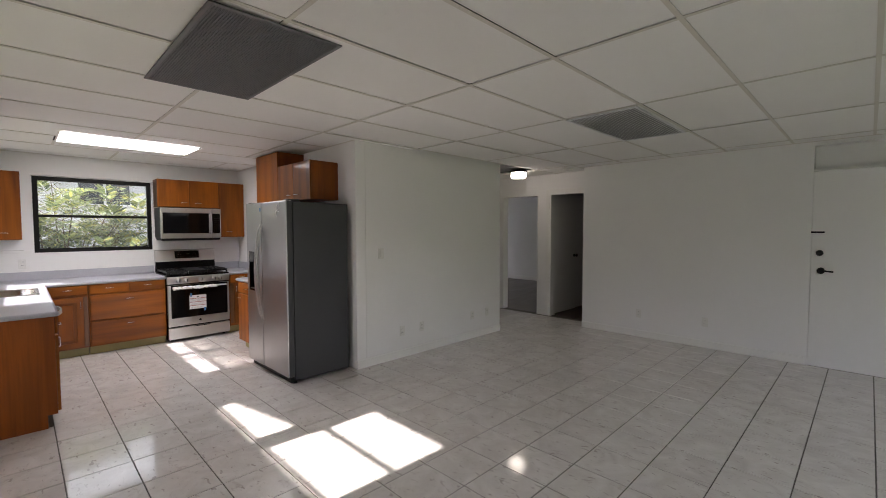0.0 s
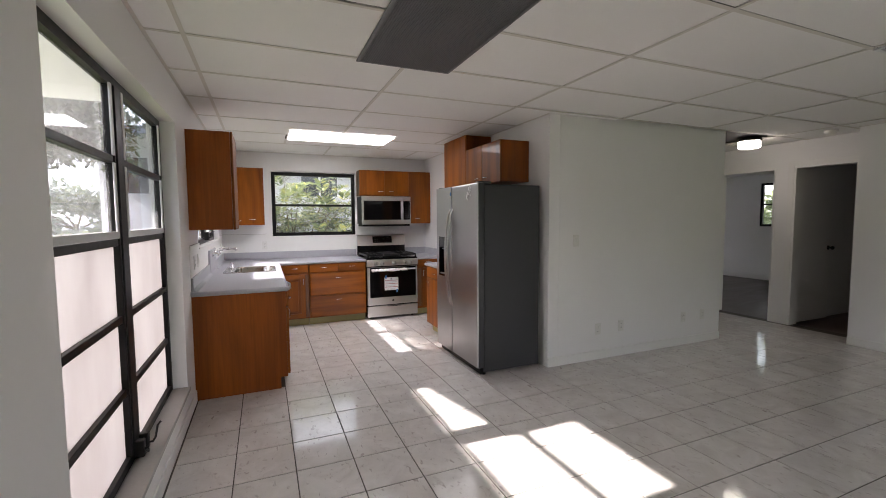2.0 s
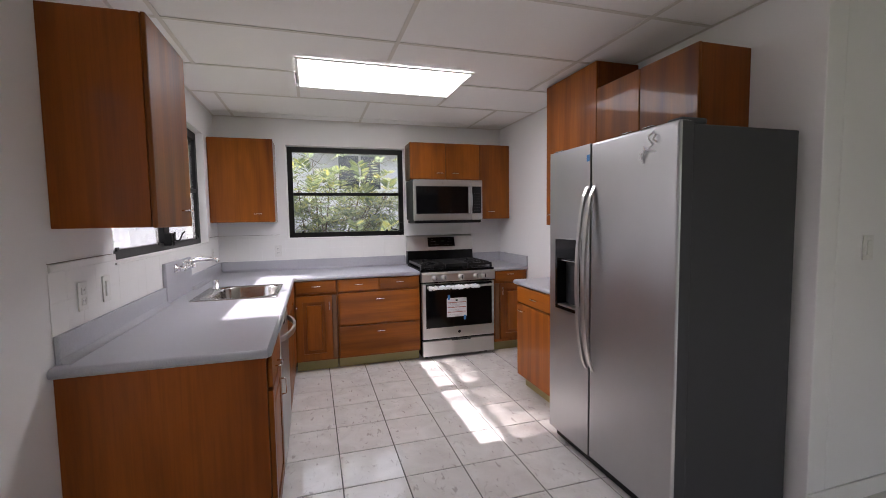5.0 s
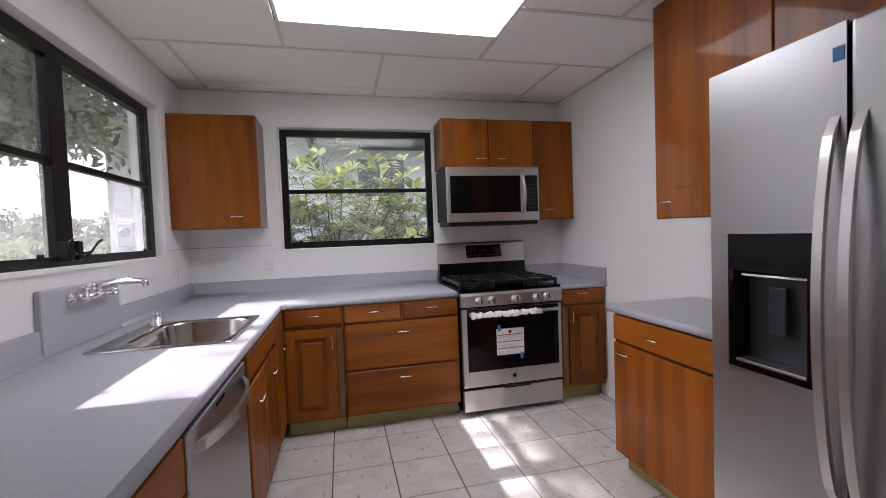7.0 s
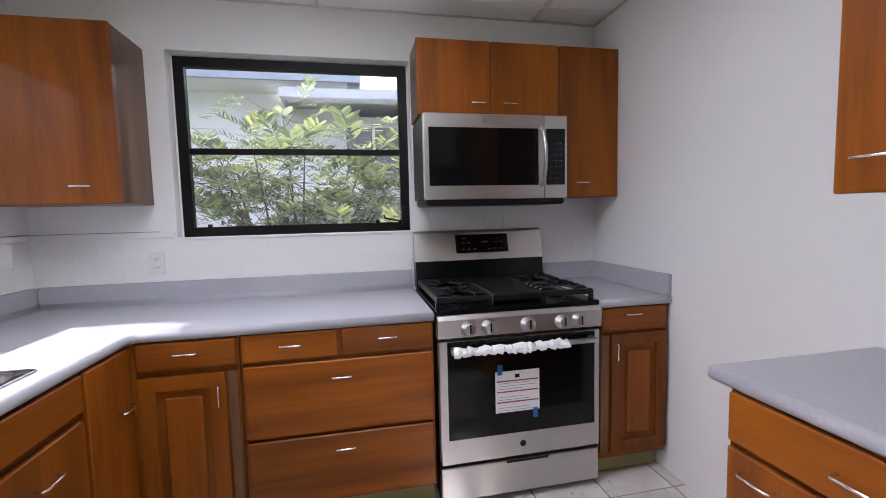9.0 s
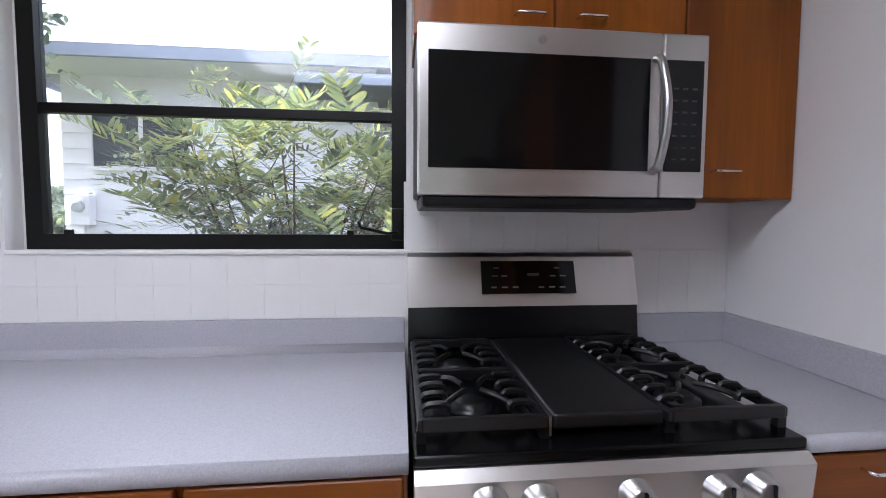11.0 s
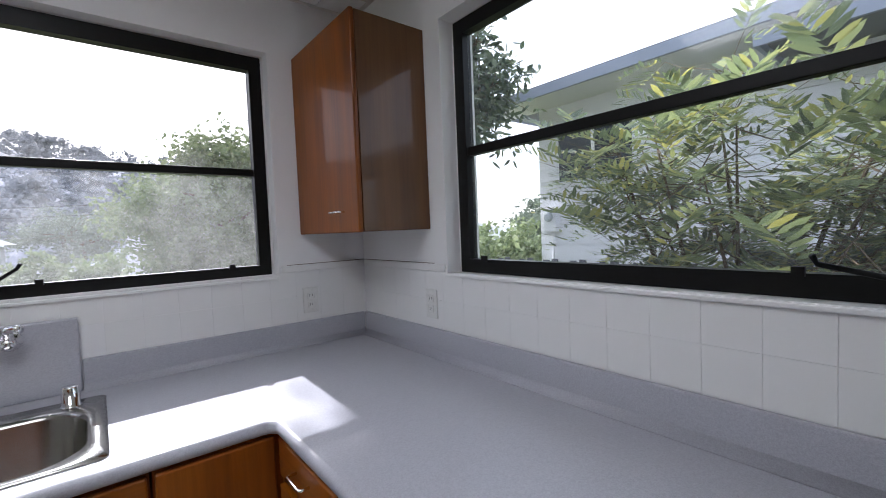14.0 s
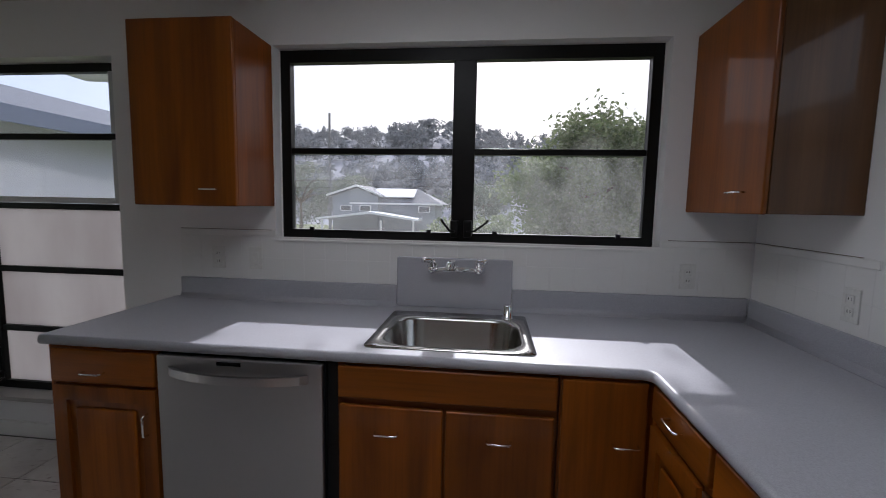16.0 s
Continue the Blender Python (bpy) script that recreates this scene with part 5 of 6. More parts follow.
def canopy(bm, rnd, centre, size, count, leaf, flat=0.45, clumps=0):
    """Leaves scattered in clumps through an uneven crown."""
    c = Vector(centre)
    seeds = []
    for _ in range(clumps or max(6, count // 60)):
        d = Vector((rnd.gauss(0, 1), rnd.gauss(0, 1), rnd.gauss(0, 1))).normalized() * rnd.uniform(0.35, 1.0) ** 0.6
        seeds.append(c + Vector((d.x * size[0], d.y * size[1], d.z * size[2])))
    for _ in range(count):
        s = rnd.choice(seeds)
        spread = 0.13 if clumps else 0.2
        p = s + Vector((rnd.gauss(0, spread * size[0]), rnd.gauss(0, spread * size[1]), rnd.gauss(0, spread * size[2])))
        d = Vector((rnd.gauss(0, 1), rnd.gauss(0, 1), rnd.gauss(0, 0.6 + 0.4 * flat))).normalized()
        w = d.cross(Vector((rnd.gauss(0, 1), rnd.gauss(0, 1), rnd.gauss(0, 1)))).normalized()
        ln, wd = leaf * rnd.uniform(0.7, 1.3), leaf * 0.32 * rnd.uniform(0.7, 1.3)
        bm.faces.new([bm.verts.new(q) for q in (p, p + d * ln * 0.5 + w * wd, p + d * ln, p + d * ln * 0.5 - w * wd)])
    return bm


def frond(bm, rnd, at, way, pairs, ln):
    """A drooping compound leaf: narrow pointed leaflets in pairs along a stalk."""
    way = way.normalized()
    side = way.cross(Vector((0, 0, 1)))
    side = (side if side.length > 0.05 else Vector((1, 0, 0))).normalized()
    up = side.cross(way)
    for k in range(pairs):
        f = (k + 0.6) / pairs
        p = at + way * ln * f - Vector((0, 0, 0.3 * ln * f * f))
        q = 0.34 * ln * (1.0 - 0.55 * abs(f - 0.4)) * rnd.uniform(0.8, 1.2)
        for s in (-1, 1):
            d = (side * s + way * rnd.uniform(0.5, 0.9) + up * rnd.uniform(-0.05, 0.4)).normalized()
            w = d.cross(up).normalized() * q * 0.105
            bm.faces.new([bm.verts.new(v) for v in (p, p + d * q * 0.35 + w, p + d * q * 0.75 + w * 0.8, p + d * q, p + d * q * 0.75 - w * 0.8, p + d * q * 0.35 - w)])
    return bm


# shrubby tree with yellow-green compound leaves outside the kitchen end window
rnd = random.Random(21)
gz = ground_z(-10.4, 0.65)
g = thing("tree", (-10.4, 0.65, gz), "shrubby tree with yellow-green compound leaves", "tree")
bmt, bml = bmesh.new(), bmesh.new()
for k in range(18):
    a = rnd.uniform(0, math.tau)
    r = rnd.uniform(0.1, 1.0) ** 0.5
    top = Vector((-10.45 + math.cos(a) * r * 0.85, 0.8 + math.sin(a) * r * 1.1, 2.4 - 0.75 * r * r + rnd.uniform(-0.6, 0.15)))
    root = Vector((-10.4 + rnd.uniform(-0.12, 0.12), 0.6 + rnd.uniform(-0.15, 0.15), gz - 0.05))
    mid = root.lerp(top, 0.4) + Vector((0, 0, 0.3))
    line = curve_pts([root, mid, top], 8)
    tube(bmt, line, [0.028 * (1 - 0.88 * i / (len(line) - 1)) for i in range(len(line))], 6)
    for j in range(6, len(line)):
        for _ in range(3):
            aa = rnd.uniform(0, math.tau)
            off = rnd.uniform(0.03, 0.42)
            b = line[j] + Vector((math.cos(aa) * off, math.sin(aa) * off, rnd.uniform(-0.2, 0.18)))
            ab = aa + rnd.gauss(0, 0.5)
            tip = b + Vector((math.cos(ab), math.sin(ab), rnd.uniform(-0.9, 0.7))).normalized() * rnd.uniform(0.16, 0.32)
            frond(bml, rnd, b.lerp(tip, 0.35), (tip - b).normalized() + Vector((0, 0, 0.35)), 10, rnd.uniform(0.3, 0.48))
            frond(bml, rnd, b, Vector((math.cos(ab + 1.3), math.sin(ab + 1.3), rnd.uniform(-0.2, 0.6))), 8, rnd.uniform(0.24, 0.4))
            tube(bmt, [line[j], line[j].lerp(b, 0.6) - Vector((0, 0, 0.02)), b, b.lerp(tip, 0.95)], [0.0045, 0.0032, 0.0022, 0.0012], 4)
part("trunk", bmt, BARK, g, "several thin grey-brown stems")
part("crown", bml, LEAFY, g, "feathery yellow-green leaves")

def broadleaf_tree(at, height, size, count, leaf, label, mat, seed, crown_h=None, slim=0.03):
    rnd = random.Random(seed)
    x, y = at
    z = ground_z(x, y)
    g = thing("tree", (x, y, z), label, "tree")
    bmt, bml = bmesh.new(), bmesh.new()
    ch = crown_h or size[2]
    top = Vector((x, y, z + height - ch))
    r = max(0.05, height * slim)
    line = curve_pts([(x, y, z - 0.1), (x + rnd.uniform(-0.1, 0.1) * height * 0.3, y, z + (height - ch) * 0.5), top], 5)
    tube(bmt, line, [r * (1 - 0.45 * i / (len(line) - 1)) for i in range(len(line))], 8)
    for k in range(7):
        a = rnd.uniform(0, math.tau)
        e = top + Vector((math.cos(a) * size[0] * 0.75, math.sin(a) * size[1] * 0.75, rnd.uniform(-0.2, 0.8) * ch))
        tube(bmt, curve_pts([line[-3], top.lerp(e, 0.5) + Vector((0, 0, 0.1 * ch)), e], 4), [r * 0.5 * (1 - 0.09 * i) for i in range(9)], 6)
    canopy(bml, rnd, top + Vector((0, 0, 0.1 * ch)), (size[0], size[1], ch), count, leaf, 0.45, max(28, count // 260))
    part("trunk", bmt, BARK, g)
    part("crown", bml, mat, g)
    return g


broadleaf_tree((-10.3, -12.8), 4.9, (2.5, 2.2, 2.2), 34000, 0.155, "dense green tree seen from the sink window", LEAFH, 31)


def spray(bmt, bml, rnd, start, end, r, drop, leaves, leaf, wide=0.45):
    """A bough with twigs that carry narrow hanging leaves."""
    a, b = Vector(start), Vector(end)
    line = curve_pts([a, a.lerp(b, 0.5) + Vector((0, 0, 0.25)), b], 7)
    tube(bmt, line, [r * (1 - 0.85 * i / (len(line) - 1)) for i in range(len(line))], 6)
    for p in line[3:]:
        for _ in range(4):
            t = p + Vector((rnd.gauss(0, 0.45), rnd.gauss(0, wide), rnd.uniform(-drop, 0.75 * wide)))
            tube(bmt, [p, p.lerp(t, 0.5) + Vector((0, 0, 0.08)), t], [0.008, 0.005, 0.002], 4)
            for _ in range(leaves):
                q = p.lerp(t, rnd.uniform(0.35, 1.05)) + Vector((rnd.gauss(0, 0.09), rnd.gauss(0, 0.09), rnd.gauss(0, 0.07)))
                d = Vector((rnd.gauss(0, 0.8), rnd.gauss(0, 0.8), rnd.uniform(-1.3, 0.4))).normalized()
                w = d.cross(Vector((rnd.gauss(0, 1), rnd.gauss(0, 1), rnd.gauss(0, 1)))).normalized() * leaf * 0.19
                n = leaf * rnd.uniform(0.7, 1.2)
                bml.faces.new([bml.verts.new(v) for v in (q, q + d * n * 0.35 + w, q + d * n * 0.7 + w * 0.8, q + d * n, q + d * n * 0.7 - w * 0.8, q + d * n * 0.35 - w)])


def bough_tree(at, crotch, ends, sun_shading_ends, r, leaves, leaf, drop, label, seed):
    rnd = random.Random(seed)
    x, y = at
    z = ground_z(x, y)
    g = thing("tree", (x, y, z), label, "tree")
    bmt, bml = bmesh.new(), bmesh.new()
    top = Vector(crotch)
    line = curve_pts([(x, y, z - 0.1), (x + 0.1, y - 0.05, (z + top.z) / 2), top], 6)
    tube(bmt, line, [r * (1 - 0.4 * i / (len(line) - 1)) for i in range(len(line))], 8)
    for e in ends:
        spray(bmt, bml, rnd, top, e, r * 0.45, drop, leaves, leaf)
    # Unseen high fork and boughs, added to block sun at the sink window.
    fork = top + Vector((1.6, 0.2, 1.55))
    tube(bmt, curve_pts([line[-2], top.lerp(fork, 0.5) + Vector((-0.2, 0, 0.3)), fork], 6), [r * (0.6 - 0.03 * i) for i in range(13)], 7)
    for e in sun_shading_ends:
        spray(bmt, bml, rnd, fork, e, r * 0.3, 0.2, leaves // 2, leaf, 0.16)
    part("trunk", bmt, BARK, g)
    part("crown", bml, LEAFD, g)
    return g


# The second list holds the unseen boughs added as a sun screen.
bough_tree((-11.3, -3.9), (-11.2, -3.8, 2.6), [(-10.7, -2.6, 3.3), (-10.6, -2.3, 2.7), (-10.2, -2.7, 3.9), (-11.4, -2.4, 3.2), (-9.9, -3.6, 4.2), (-11.8, -4.8, 4.2), (-10.6, -4.9, 4.6), (-12.2, -3.4, 3.4), (-9.8, -2.9, 3.3), (-10.9, -2.2, 3.6)],
           [(-8.2, -3.35, 4.2), (-7.6, -3.3, 4.22), (-7.0, -3.35, 4.25), (-6.4, -3.3, 4.25), (-5.75, -3.3, 4.12)], 0.11, 26, 0.14, 0.5, "dark leafy tree beside the building, with unseen overhanging boughs added to dim the sun", 33)
# Far trees: distance haze is painted into their leaf colour.
for k, (x, y, h, s) in enumerate([(8.5, -46, 6.5, 4.2), (14, -44, 7.5, 5), (3.5, -58, 5, 4), (-14, -46, 6.5, 5), (-22, -38, 6, 4.5), (-27, -45, 7, 6), (22, -50, 8, 6), (-6, -66, 7, 6), (-36, -20, 4.5, 3.6), (-30, -9, 3.6, 3.0), (-31, -14, 3.6, 3.0), (-4, -70, 8, 6)]):
    broadleaf_tree((x, y), h, (s, s, h * 0.45), 4000, 0.34, "rounded green tree down the slope, greyed with painted haze", LEAFF, 40 + k)
# woods on the far hill, haze mixed into their leaf colour
bm = bmesh.new()
rnd = random.Random(77)
for _ in range(420):
    a = rnd.uniform(-2.2, -0.45)
    r = rnd.uniform(85, 210)
    x, y = -5 + math.cos(a) * r, math.sin(a) * r
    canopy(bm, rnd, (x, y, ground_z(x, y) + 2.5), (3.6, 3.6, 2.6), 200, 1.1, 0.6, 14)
solo("hillside_trees", bm, HAZED_HILLW, "woods on the far hill with haze painted into their green", "woods", "stuff")
bm = bmesh.new()
for k in range(60):
    x, y = rnd.uniform(-11.5, -9.8), rnd.uniform(-4.5, -1.2)
    canopy(bm, rnd, (x, y, ground_z(x, y) + 0.6), (0.5, 0.5, 0.6), 60, 0.14, 0.6, 6)
for k in range(30):
    x, y = rnd.uniform(-14.5, -10.5), rnd.uniform(-8.8, -6.8)
    canopy(bm, rnd, (x, y, ground_z(x, y) + 0.7), (0.6, 0.5, 0.7), 70, 0.16, 0.6, 6)
for k in range(22):
    x, y = rnd.uniform(-9.5, -5.8), rnd.uniform(12.0, 13.0)
    canopy(bm, rnd, (x, y, rnd.uniform(0.3, 3.6)), (0.6, 0.4, 0.7), 160, 0.16, 0.6, 6)
for k in range(26):
    x, y = rnd.uniform(-8.0, -3.6), rnd.uniform(-27.0, -22.0)
    canopy(bm, rnd, (x, y, ground_z(x, y) + rnd.uniform(0.5, 1.9)), (0.8, 0.8, 0.7), 150, 0.24, 0.6, 8)
for k in range(26):
    x, y = rnd.uniform(-21.5, -15.5), rnd.uniform(-12.0, -7.5)
    canopy(bm, rnd, (x, y, ground_z(x, y) + rnd.uniform(0.7, 1.7)), (1.1, 1.1, 0.9), 170, 0.24, 0.6, 8)
solo("hedge", bm, LEAFH, "loose green hedge and ferns beyond the fence", "hedge", "stuff")


def house(at, size, wall_h, roof_h, label, turn=0.0, windows=(), pale=SIDING):
    x, y = at
    z = ground_z(x, y) - 0.3
    g = thing("house", (0, 0, 0), label, "house")
    sx, sy = size
    part("wall", B(-sx / 2, sx / 2, -sy / 2, sy / 2, 0, wall_h), pale, g)
    bm = bmesh.new()
    o = 0.5
    prism(bm, [(-sy / 2 - o, wall_h - 0.05), (sy / 2 + o, wall_h - 0.05), (0, wall_h + roof_h)], 0, -sx / 2 - o, sx / 2 + o)
    part("roof", bm, ROOFM, g)
    part("gutter", boxes([(-sx / 2 - o, sx / 2 + o, s * (sy / 2 + o) - 0.06, s * (sy / 2 + o) + 0.06, wall_h - 0.12, wall_h + 0.02) for s in (-1, 1)]), TRIM, g)
    for u, zz, w, h in windows:
        wn_ = part("window", B(u - w / 2, u + w / 2, sy / 2 + 0.005, sy / 2 + 0.03, zz, zz + h), TRIM, g)
        part("pane", B(u - w / 2 + 0.06, u + w / 2 - 0.06, sy / 2 + 0.03, sy / 2 + 0.036, zz + 0.06, zz + h - 0.06), DARKG, wn_)
    g.location, g.rotation_euler = (x, y, z), (0, 0, radians(turn))
    return g


PANELW = plain("white_roof_panel", (0.75, 0.76, 0.78), 0.4)
g = thing("house", (2.0, -36.0, -2.6), "grey house with a hipped roof, a front gable and a carport", "house")
part("wall", boxes([(-2.4, 4.4, -39.5, -34.2, -2.6, 1.5), (2.5, 6.5, -38.5, -34.0, -2.6, 2.0)]), HOUSEW, g)
bm = bmesh.new()
lo = [bm.verts.new(v) for v in ((-3.0, -33.9, 1.45), (4.9, -33.9, 1.45), (4.9, -40.0, 1.45), (-3.0, -40.0, 1.45))]
hi = [bm.verts.new(v) for v in ((-0.6, -36.6, 2.75), (3.2, -36.6, 2.75))]
for f in ((lo[0], lo[1], hi[1], hi[0]), (lo[1], lo[2], hi[1]), (lo[2], lo[3], hi[0], hi[1]), (lo[3], lo[0], hi[0]), (lo[3], lo[2], lo[1], lo[0])):
    bm.faces.new(f)
part("roof", bm, ROOFM, g)
part("gable_roof", prism(bmesh.new(), [(2.1, 2.0), (4.3, 2.85), (6.9, 2.0), (6.9, 2.12), (4.3, 3.0), (2.1, 2.12)], 1, -39.0, -33.7), ROOFM, g)
part("gable_wall", prism(bmesh.new(), [(2.5, 1.98), (4.3, 2.75), (6.5, 1.98)], 1, -34.1, -33.98), HOUSEW, g)
part("barge_board", prism(bmesh.new(), [(2.05, 1.98), (4.3, 2.84), (6.95, 1.98), (6.95, 2.14), (4.3, 3.02), (2.05, 2.14)], 1, -33.7, -33.62), TRIM, g)
part("gutter", boxes([(-3.05, 4.95, -33.95, -33.85, 1.36, 1.5)]), TRIM, g)
part("roof_panel", prism(bmesh.new(), [(-34.6, 1.98), (-36.3, 2.74), (-36.3, 2.8), (-34.6, 2.04)], 0, -0.5, 3.2), PANELW, g, "white flat panels on the roof slope")
for u in (5.3, 3.6, -1.5):
    wn_ = part("window", B(u - 0.5, u + 0.5, -33.99, -33.93, 0.75, 1.25), TRIM, g)
    part("pane", B(u - 0.42, u + 0.42, -33.93, -33.92, 0.8, 1.2), DARKG, wn_)
part("carport_roof", prism(bmesh.new(), [(-1.4, 0.1), (2.5, 0.62), (6.8, 0.05), (6.8, 0.22), (2.5, 0.8), (-1.4, 0.27)], 1, -33.6, -31.0), PANELW, g, "pale shallow carport roof")
for x in (-1.1, 1.5, 6.3):
    part("post", B(x - 0.07, x + 0.07, -31.2, -31.06, -2.6, 0.12), TRIM, g)
part("garden_wall", B(-2.5, 8.0, -30.6, -30.4, -2.6, -1.35), HOUSEW, g)
house((-11.5, -42.0), (4.5, 5.0), 5.4, 0.3, "pale two-storey house behind the trees", 0, [(-1, 3.0, 1.0, 0.9)])
g = thing("utility_pole", (9.7, -41.7, ground_z(9.7, -41.7)), "grey wooden utility pole", "pole")
part("pole", tube(bmesh.new(), [(9.7, -41.7, ground_z(9.7, -41.7) - 0.2), (9.7, -41.7, 10.6)], [0.17, 0.11], 10), POLEM, g)
for z in (2.6, 3.3):
    pts = [(-60 + k * 6, -41 + 0.1 * k, z + 1.2 - 0.9 * math.sin(math.pi * ((k % 8) / 8))) for k in range(20)]
    solo("power_line", tube(bmesh.new(), pts, 0.014, 5), BLACKP, "thin sagging power line", "cable", "structure")

# the neighbouring house seen through the kitchen end window
NX = -13.2
g = thing("house", (NX, 0.0, -0.5), "pale neighbouring house with siding and blue-grey fascia", "house")
yn0, yn1, ye, zt = -3.1, 1.15, 9.0, 3.2
part("wall", boxes([(NX - 6, NX, yn0, yn1, -0.9, zt + 0.09), (NX - 6, NX, yn1, ye, -0.9, 2.95)]), SIDING, g)
bm = bmesh.new()
for k in range(18):
    z = -0.85 + k * 0.21
    prism(bm, [(NX, z), (NX + 0.022, z), (NX + 0.006, z + 0.205), (NX, z + 0.205)], 1, yn0 - 0.01, ye)
tagged(part("siding", bm, SIDING, g, "overlapping pale boards"), kind="stuff")
part("roof", boxes([(NX - 6.6, NX + 0.75, yn0 - 0.6, yn1 + 0.2, zt + 0.16, zt + 0.24)]), ROOFM, g)
part("lower_roof", boxes([(NX - 6.6, NX + 1.0, 0.25, ye + 0.5, 3.06, 3.12)]), ROOFM, g)
part("fascia", boxes([(NX + 0.72, NX + 0.77, yn0 - 0.62, yn1 + 0.2, zt + 0.08, zt + 0.22), (NX - 6.6, NX + 0.72, yn0 - 0.65, yn0 - 0.6, zt + 0.08, zt + 0.22)]), FASCIA, g, "blue-grey painted fascia board")
part("lower_fascia", boxes([(NX + 0.98, NX + 1.02, 0.22, ye + 0.5, 2.98, 3.1), (NX, NX + 0.98, 0.22, 0.26, 2.98, 3.1)]), FASCIA, g, "blue-grey painted lower fascia")
part("soffit", B(NX, NX + 0.72, yn0 - 0.6, yn1, zt + 0.09, zt + 0.12), SIDING, g)
for y, w, z, h in ((-2.08, 1.24, 2.06, 0.8), (1.55, 0.9, 2.05, 0.72), (4.6, 1.2, 1.9, 0.8)):
    wn_ = part("window", boxes([(NX + 0.01, NX + 0.05, y - w / 2 - 0.05, y - w / 2, z - 0.05, z + h + 0.05), (NX + 0.01, NX + 0.05, y + w / 2, y + w / 2 + 0.05, z - 0.05, z + h + 0.05), (NX + 0.01, NX + 0.05, y - w / 2, y + w / 2, z + h, z + h + 0.05), (NX + 0.01, NX + 0.06, y - w / 2, y + w / 2, z - 0.06, z), (NX + 0.01, NX + 0.045, y - 0.025, y + 0.025, z, z + h)]), SIDING, g)
    part("pane", B(NX + 0.022, NX + 0.028, y - w / 2, y + w / 2, z, z + h), DARKG, wn_)
mt = part("electric_meter", B(NX + 0.02, NX + 0.16, -2.95, -2.7, 1.25, 1.65, bev=0.01), SIDING, g, "pale meter box with a conduit")
part("dial", lathe(bmesh.new(), (NX + 0.16, -2.83, 1.5), (1, 0, 0), [(0, 0.08), (0.05, 0.075), (0.06, 0.05)], 16), plain("meter_glass", (0.4, 0.42, 0.45), 0.2), mt)
part("conduit", tube(bmesh.new(), [(NX + 0.06, -2.83, -0.5), (NX + 0.06, -2.83, 1.25)], 0.02, 8), SIDING, mt)

# picket fence under the end window
g = thing("fence", (-11.6, 0.5, ground_z(-11.6, 0.5)), "low dark weathered picket fence", "fence")
for k in range(46):
    y = -2.6 + k * 0.13
    part("slat", B(-11.62, -11.6, y - 0.045, y + 0.045, ground_z(-11.6, y) - 0.02, 0.93 + 0.02 * math.sin(k * 2.1), bev=0.004), FENCE, g)
part("rail", boxes([(-11.6, -11.56, -2.05, 4.0, 0.15, 0.22), (-11.6, -11.56, -2.05, 4.0, 0.55, 0.62)]), FENCE, g)

# the next wing of this building, beyond the tall window
g = thing("house", (0.4, -3.4, -0.5), "pale lavender wing with a sloping grey eave", "house")
part("wall", B(-0.9, 5.0, -9.0, -2.4, -1.2, 2.35), SIDING, g)
bm = prism(bmesh.new(), [(-1.5, 2.28), (-1.5, 2.42), (2.2, 3.5), (5.6, 2.5), (5.6, 2.35), (2.2, 3.35)], 1, -9.4, -2.0)
part("roof", bm, ROOFM, g)
part("fascia", B(-1.53, -1.5, -9.4, -2.0, 2.24, 2.44), FASCIA, g)

# ---- wall tiles (painted over), low along the two kitchen walls ----
def tile_mesh(name, sx, sy, sz, ch, mat, axis):
    """A tile with chamfered face: axis is the way it looks (0 +x, 1 +y, 2 +z)."""
    bm = bmesh.new()
    a, b = sx / 2, sy / 2
    lo = [(-a, -b, 0), (a, -b, 0), (a, b, 0), (-a, b, 0)]
    mid = [(x, y, sz - ch) for x, y, _ in lo]
    hi = [(-a + ch, -b + ch, sz), (a - ch, -b + ch, sz), (a - ch, b - ch, sz), (-a + ch, b - ch, sz)]
    order = {0: lambda p: (p[2], p[0], p[1]), 1: lambda p: (p[0], p[2], p[1]), 2: lambda p: p}[axis]
    r = [[bm.verts.new(order(p)) for p in ring] for ring in (lo, mid, hi)]
    for p, q in zip(r, r[1:]):
        for k in range(4):
            bm.faces.new((p[k], p[(k + 1) % 4], q[(k + 1) % 4], q[k]))
    bm.faces.new(r[2])
    bmesh.ops.recalc_face_normals(bm, faces=bm.faces)
    me = bpy.data.meshes.new(name)
    bm.to_mesh(me)
    bm.free()
    me.materials.append(mat)
    return me


TW = 0.1125
wt = tile_mesh("wall_tile", TW - 0.0004, TW - 0.0004, 0.0025, 0.0004, GLOSSW, 0)
wt_y = tile_mesh("wall_tile_side", TW - 0.0004, TW - 0.0004, 0.0025, 0.0004, GLOSSW, 1)
rnd = random.Random(12)
y = 1.489 - TW * 16
k = 0
while y < KY - 0.05:
    for row in range(4 if 1.5 < y + TW / 2 < 2.27 else 2):
        if y + TW / 2 < SY + 0.03:
            continue
        o = new("tile", wt)
        o.parent = wall_end
        o.location = (EX + rnd.uniform(0, 0.0005), y + TW / 2, 0.98 + TW * (row + 0.5))
    y += TW
x = EX + TW / 2 + 0.01
while x < -5.46:
    for row in range(2):
        if -7.16 - TW / 2 < x < -6.59 + TW / 2 and row == 0:
            continue
        o = new("tile", wt_y)
        o.parent = wall_sink
        o.location = (x, SY + rnd.uniform(0, 0.0005), 0.98 + TW * (row + 0.5))
    x += TW
cap_z = 0.98 + 2 * TW
setting("tile_cap", boxes([(EX + 0.001, EX + 0.009, SY + 0.01, 0.27, cap_z, cap_z + 0.03)], 0.003), GLOSSW, "rounded white painted tile edge beside the end window", "trim")
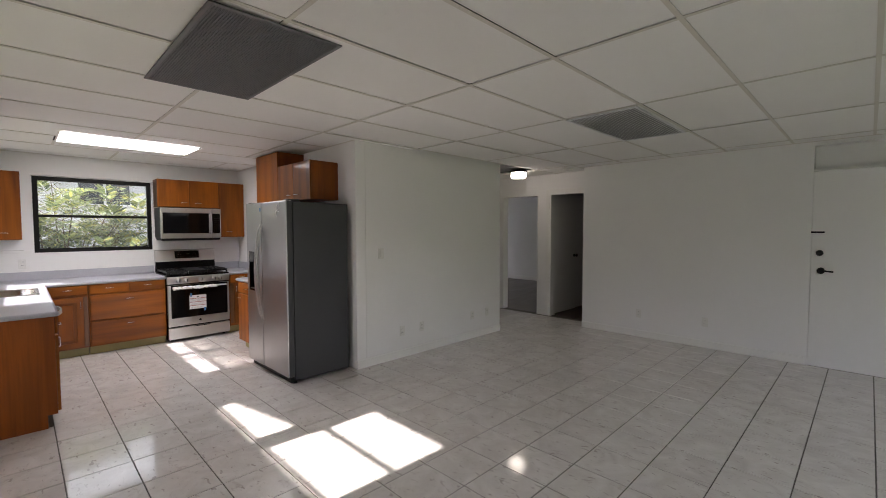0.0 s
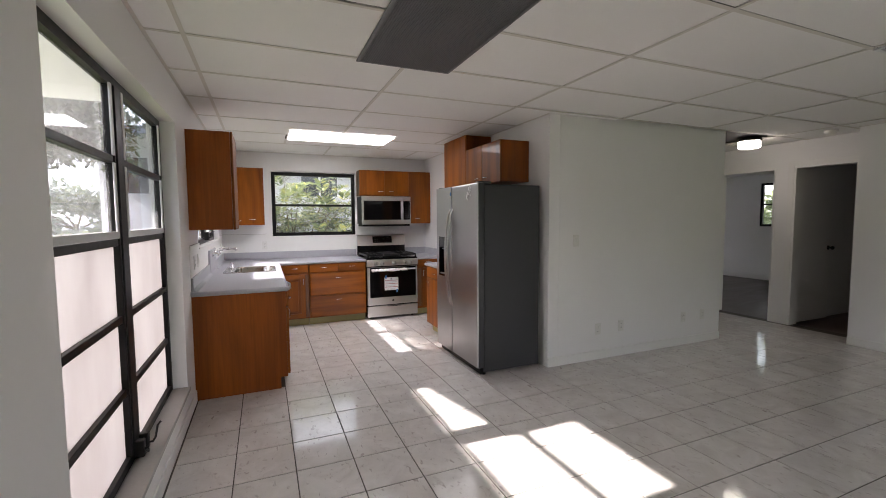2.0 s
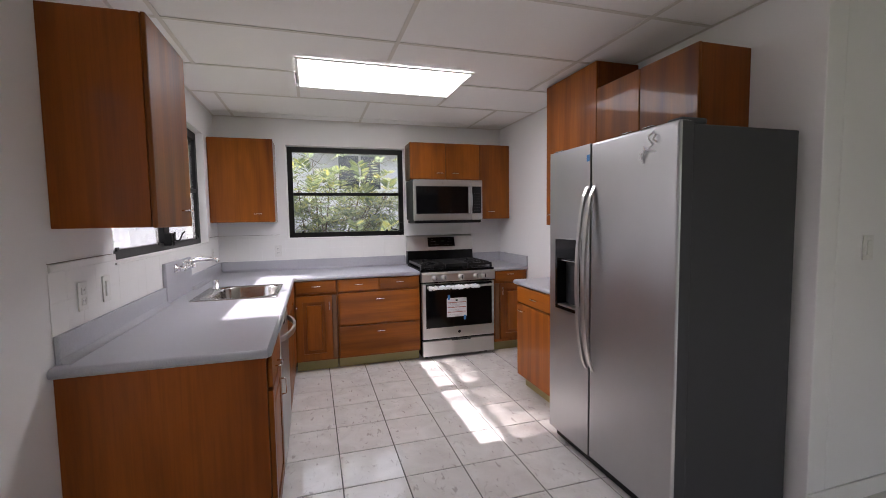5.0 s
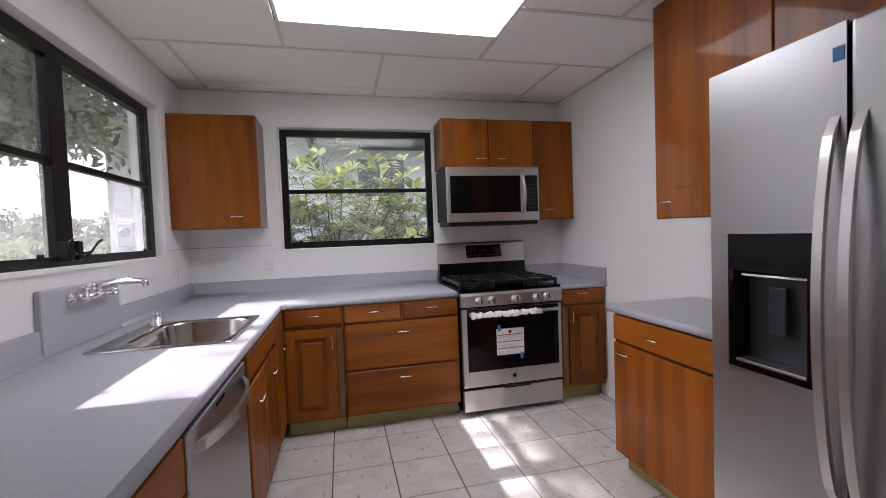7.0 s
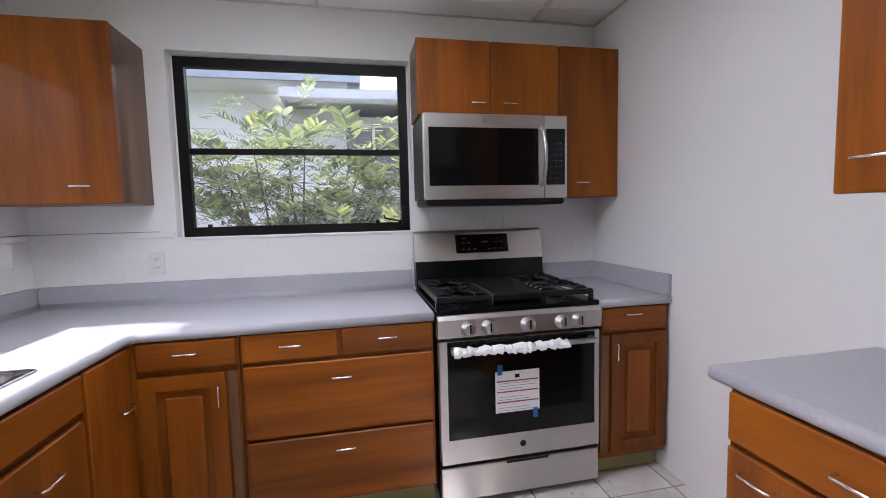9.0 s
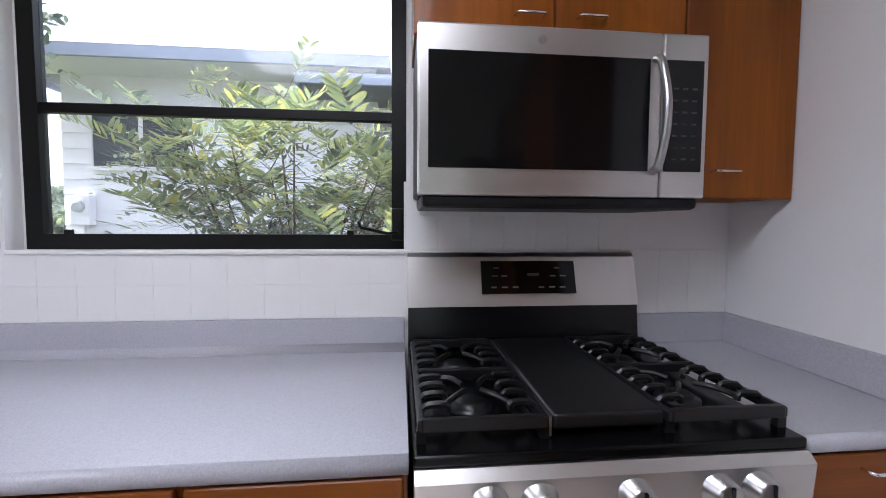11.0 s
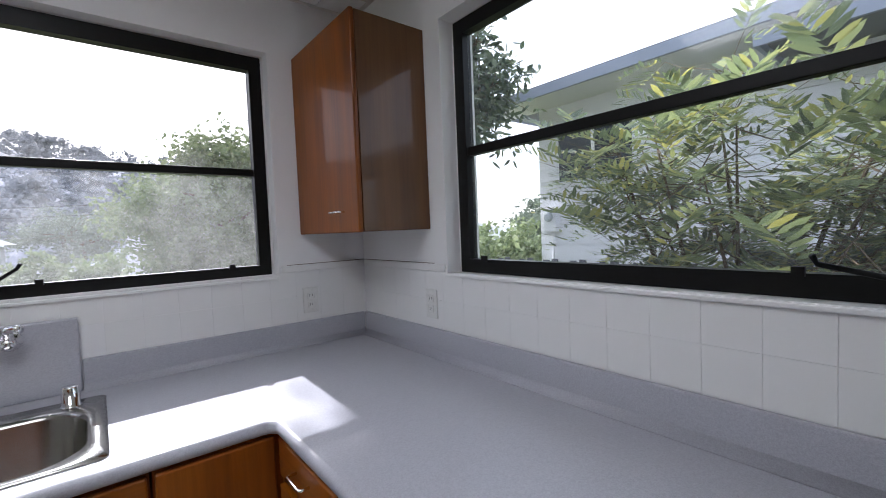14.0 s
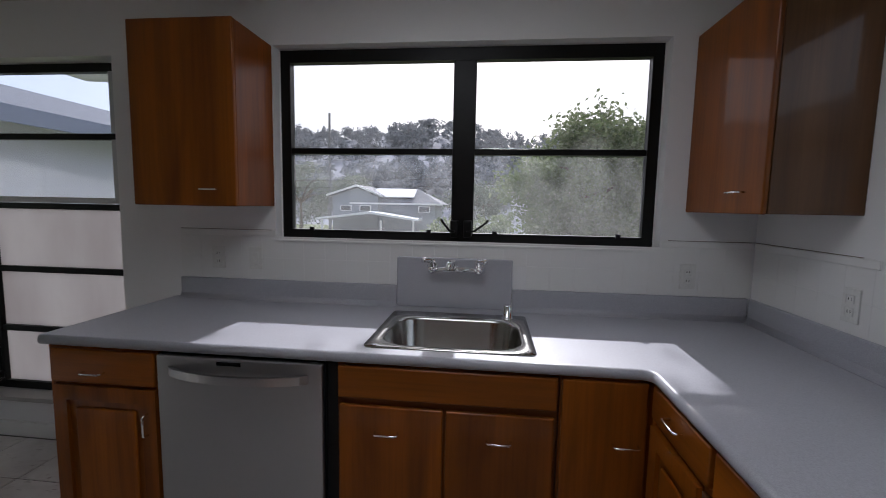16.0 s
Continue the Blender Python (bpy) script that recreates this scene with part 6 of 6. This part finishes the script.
setting("tile_cap", boxes([(-8.24, -7.84, SY + 0.001, SY + 0.009, cap_z, cap_z + 0.03), (-5.955, -5.43, SY + 0.001, SY + 0.009, cap_z, cap_z + 0.03)], 0.003), GLOSSW, "rounded white painted tile edge beside the sink window", "trim")

# Raised brown strip paints the shadow gap of the joint; nothing is recessed.
JOINT_SHADE = plain("joint_shade_brown", (0.27, 0.23, 0.2), 0.9, 0, 0.2, 25, 0.5)
setting("tile_joint", boxes([(EX + 0.0005, EX + 0.004, SY + 0.004, 0.2, cap_z + 0.0305, cap_z + 0.033), (EX + 0.004, -7.87, SY + 0.0005, SY + 0.004, cap_z + 0.0305, cap_z + 0.033), (-5.93, -5.43, SY + 0.0005, SY + 0.004, cap_z + 0.0305, cap_z + 0.033)]), JOINT_SHADE, "thin brown strip painting the shade of the open joint above the tiles", "trim")

# ---- floor tiles ----
PX, PY = 0.3365, 0.3265
ft = tile_mesh("floor_tile", PX - 0.006, PY - 0.006, 0.004, 0.0015, FLOORT, 2)
rows_far, near = [], 0
x0, y0 = -4.765 - PX * 10, 0.300 - PY * 2
rnd = random.Random(3)
bm_far = bmesh.new()
for i in range(28):
    for j in range(24):
        cx, cy = x0 + (i + 0.5) * PX, y0 + (j + 0.5) * PY
        if cx < LX - 0.15 and KY + 0.16 < cy < 5.05:
            continue
        if cx > BX or cy > HY + 0.1 or (cx > -4.18 and cy > RY + 0.12):
            continue
        if cx < -7.66 or (cx < -5.43 and cy < 0.16):
            continue
        near_stretch = cy < 3.3 and cx < -0.7
        if near_stretch and near < 300:
            near += 1
            o = new("tile", ft)
            o.parent = floor
            o.location = (cx, cy, -0.004 + rnd.uniform(-0.0004, 0.0004))
        else:
            a, b = PX / 2 - 0.003, PY / 2 - 0.003
            v = [bm_far.verts.new((cx + sx * a, cy + sy * b, -0.004)) for sx, sy in ((-1, -1), (1, -1), (1, 1), (-1, 1))]
            w4 = [bm_far.verts.new((cx + sx * (a - 0.0015), cy + sy * (b - 0.0015), 0.0)) for sx, sy in ((-1, -1), (1, -1), (1, 1), (-1, 1))]
            bm_far.faces.new(w4)
            for k in range(4):
                bm_far.faces.new((v[k], v[(k + 1) % 4], w4[(k + 1) % 4], w4[k]))
tagged(part("floor_tiles", bm_far, FLOORT, floor), kind="stuff")
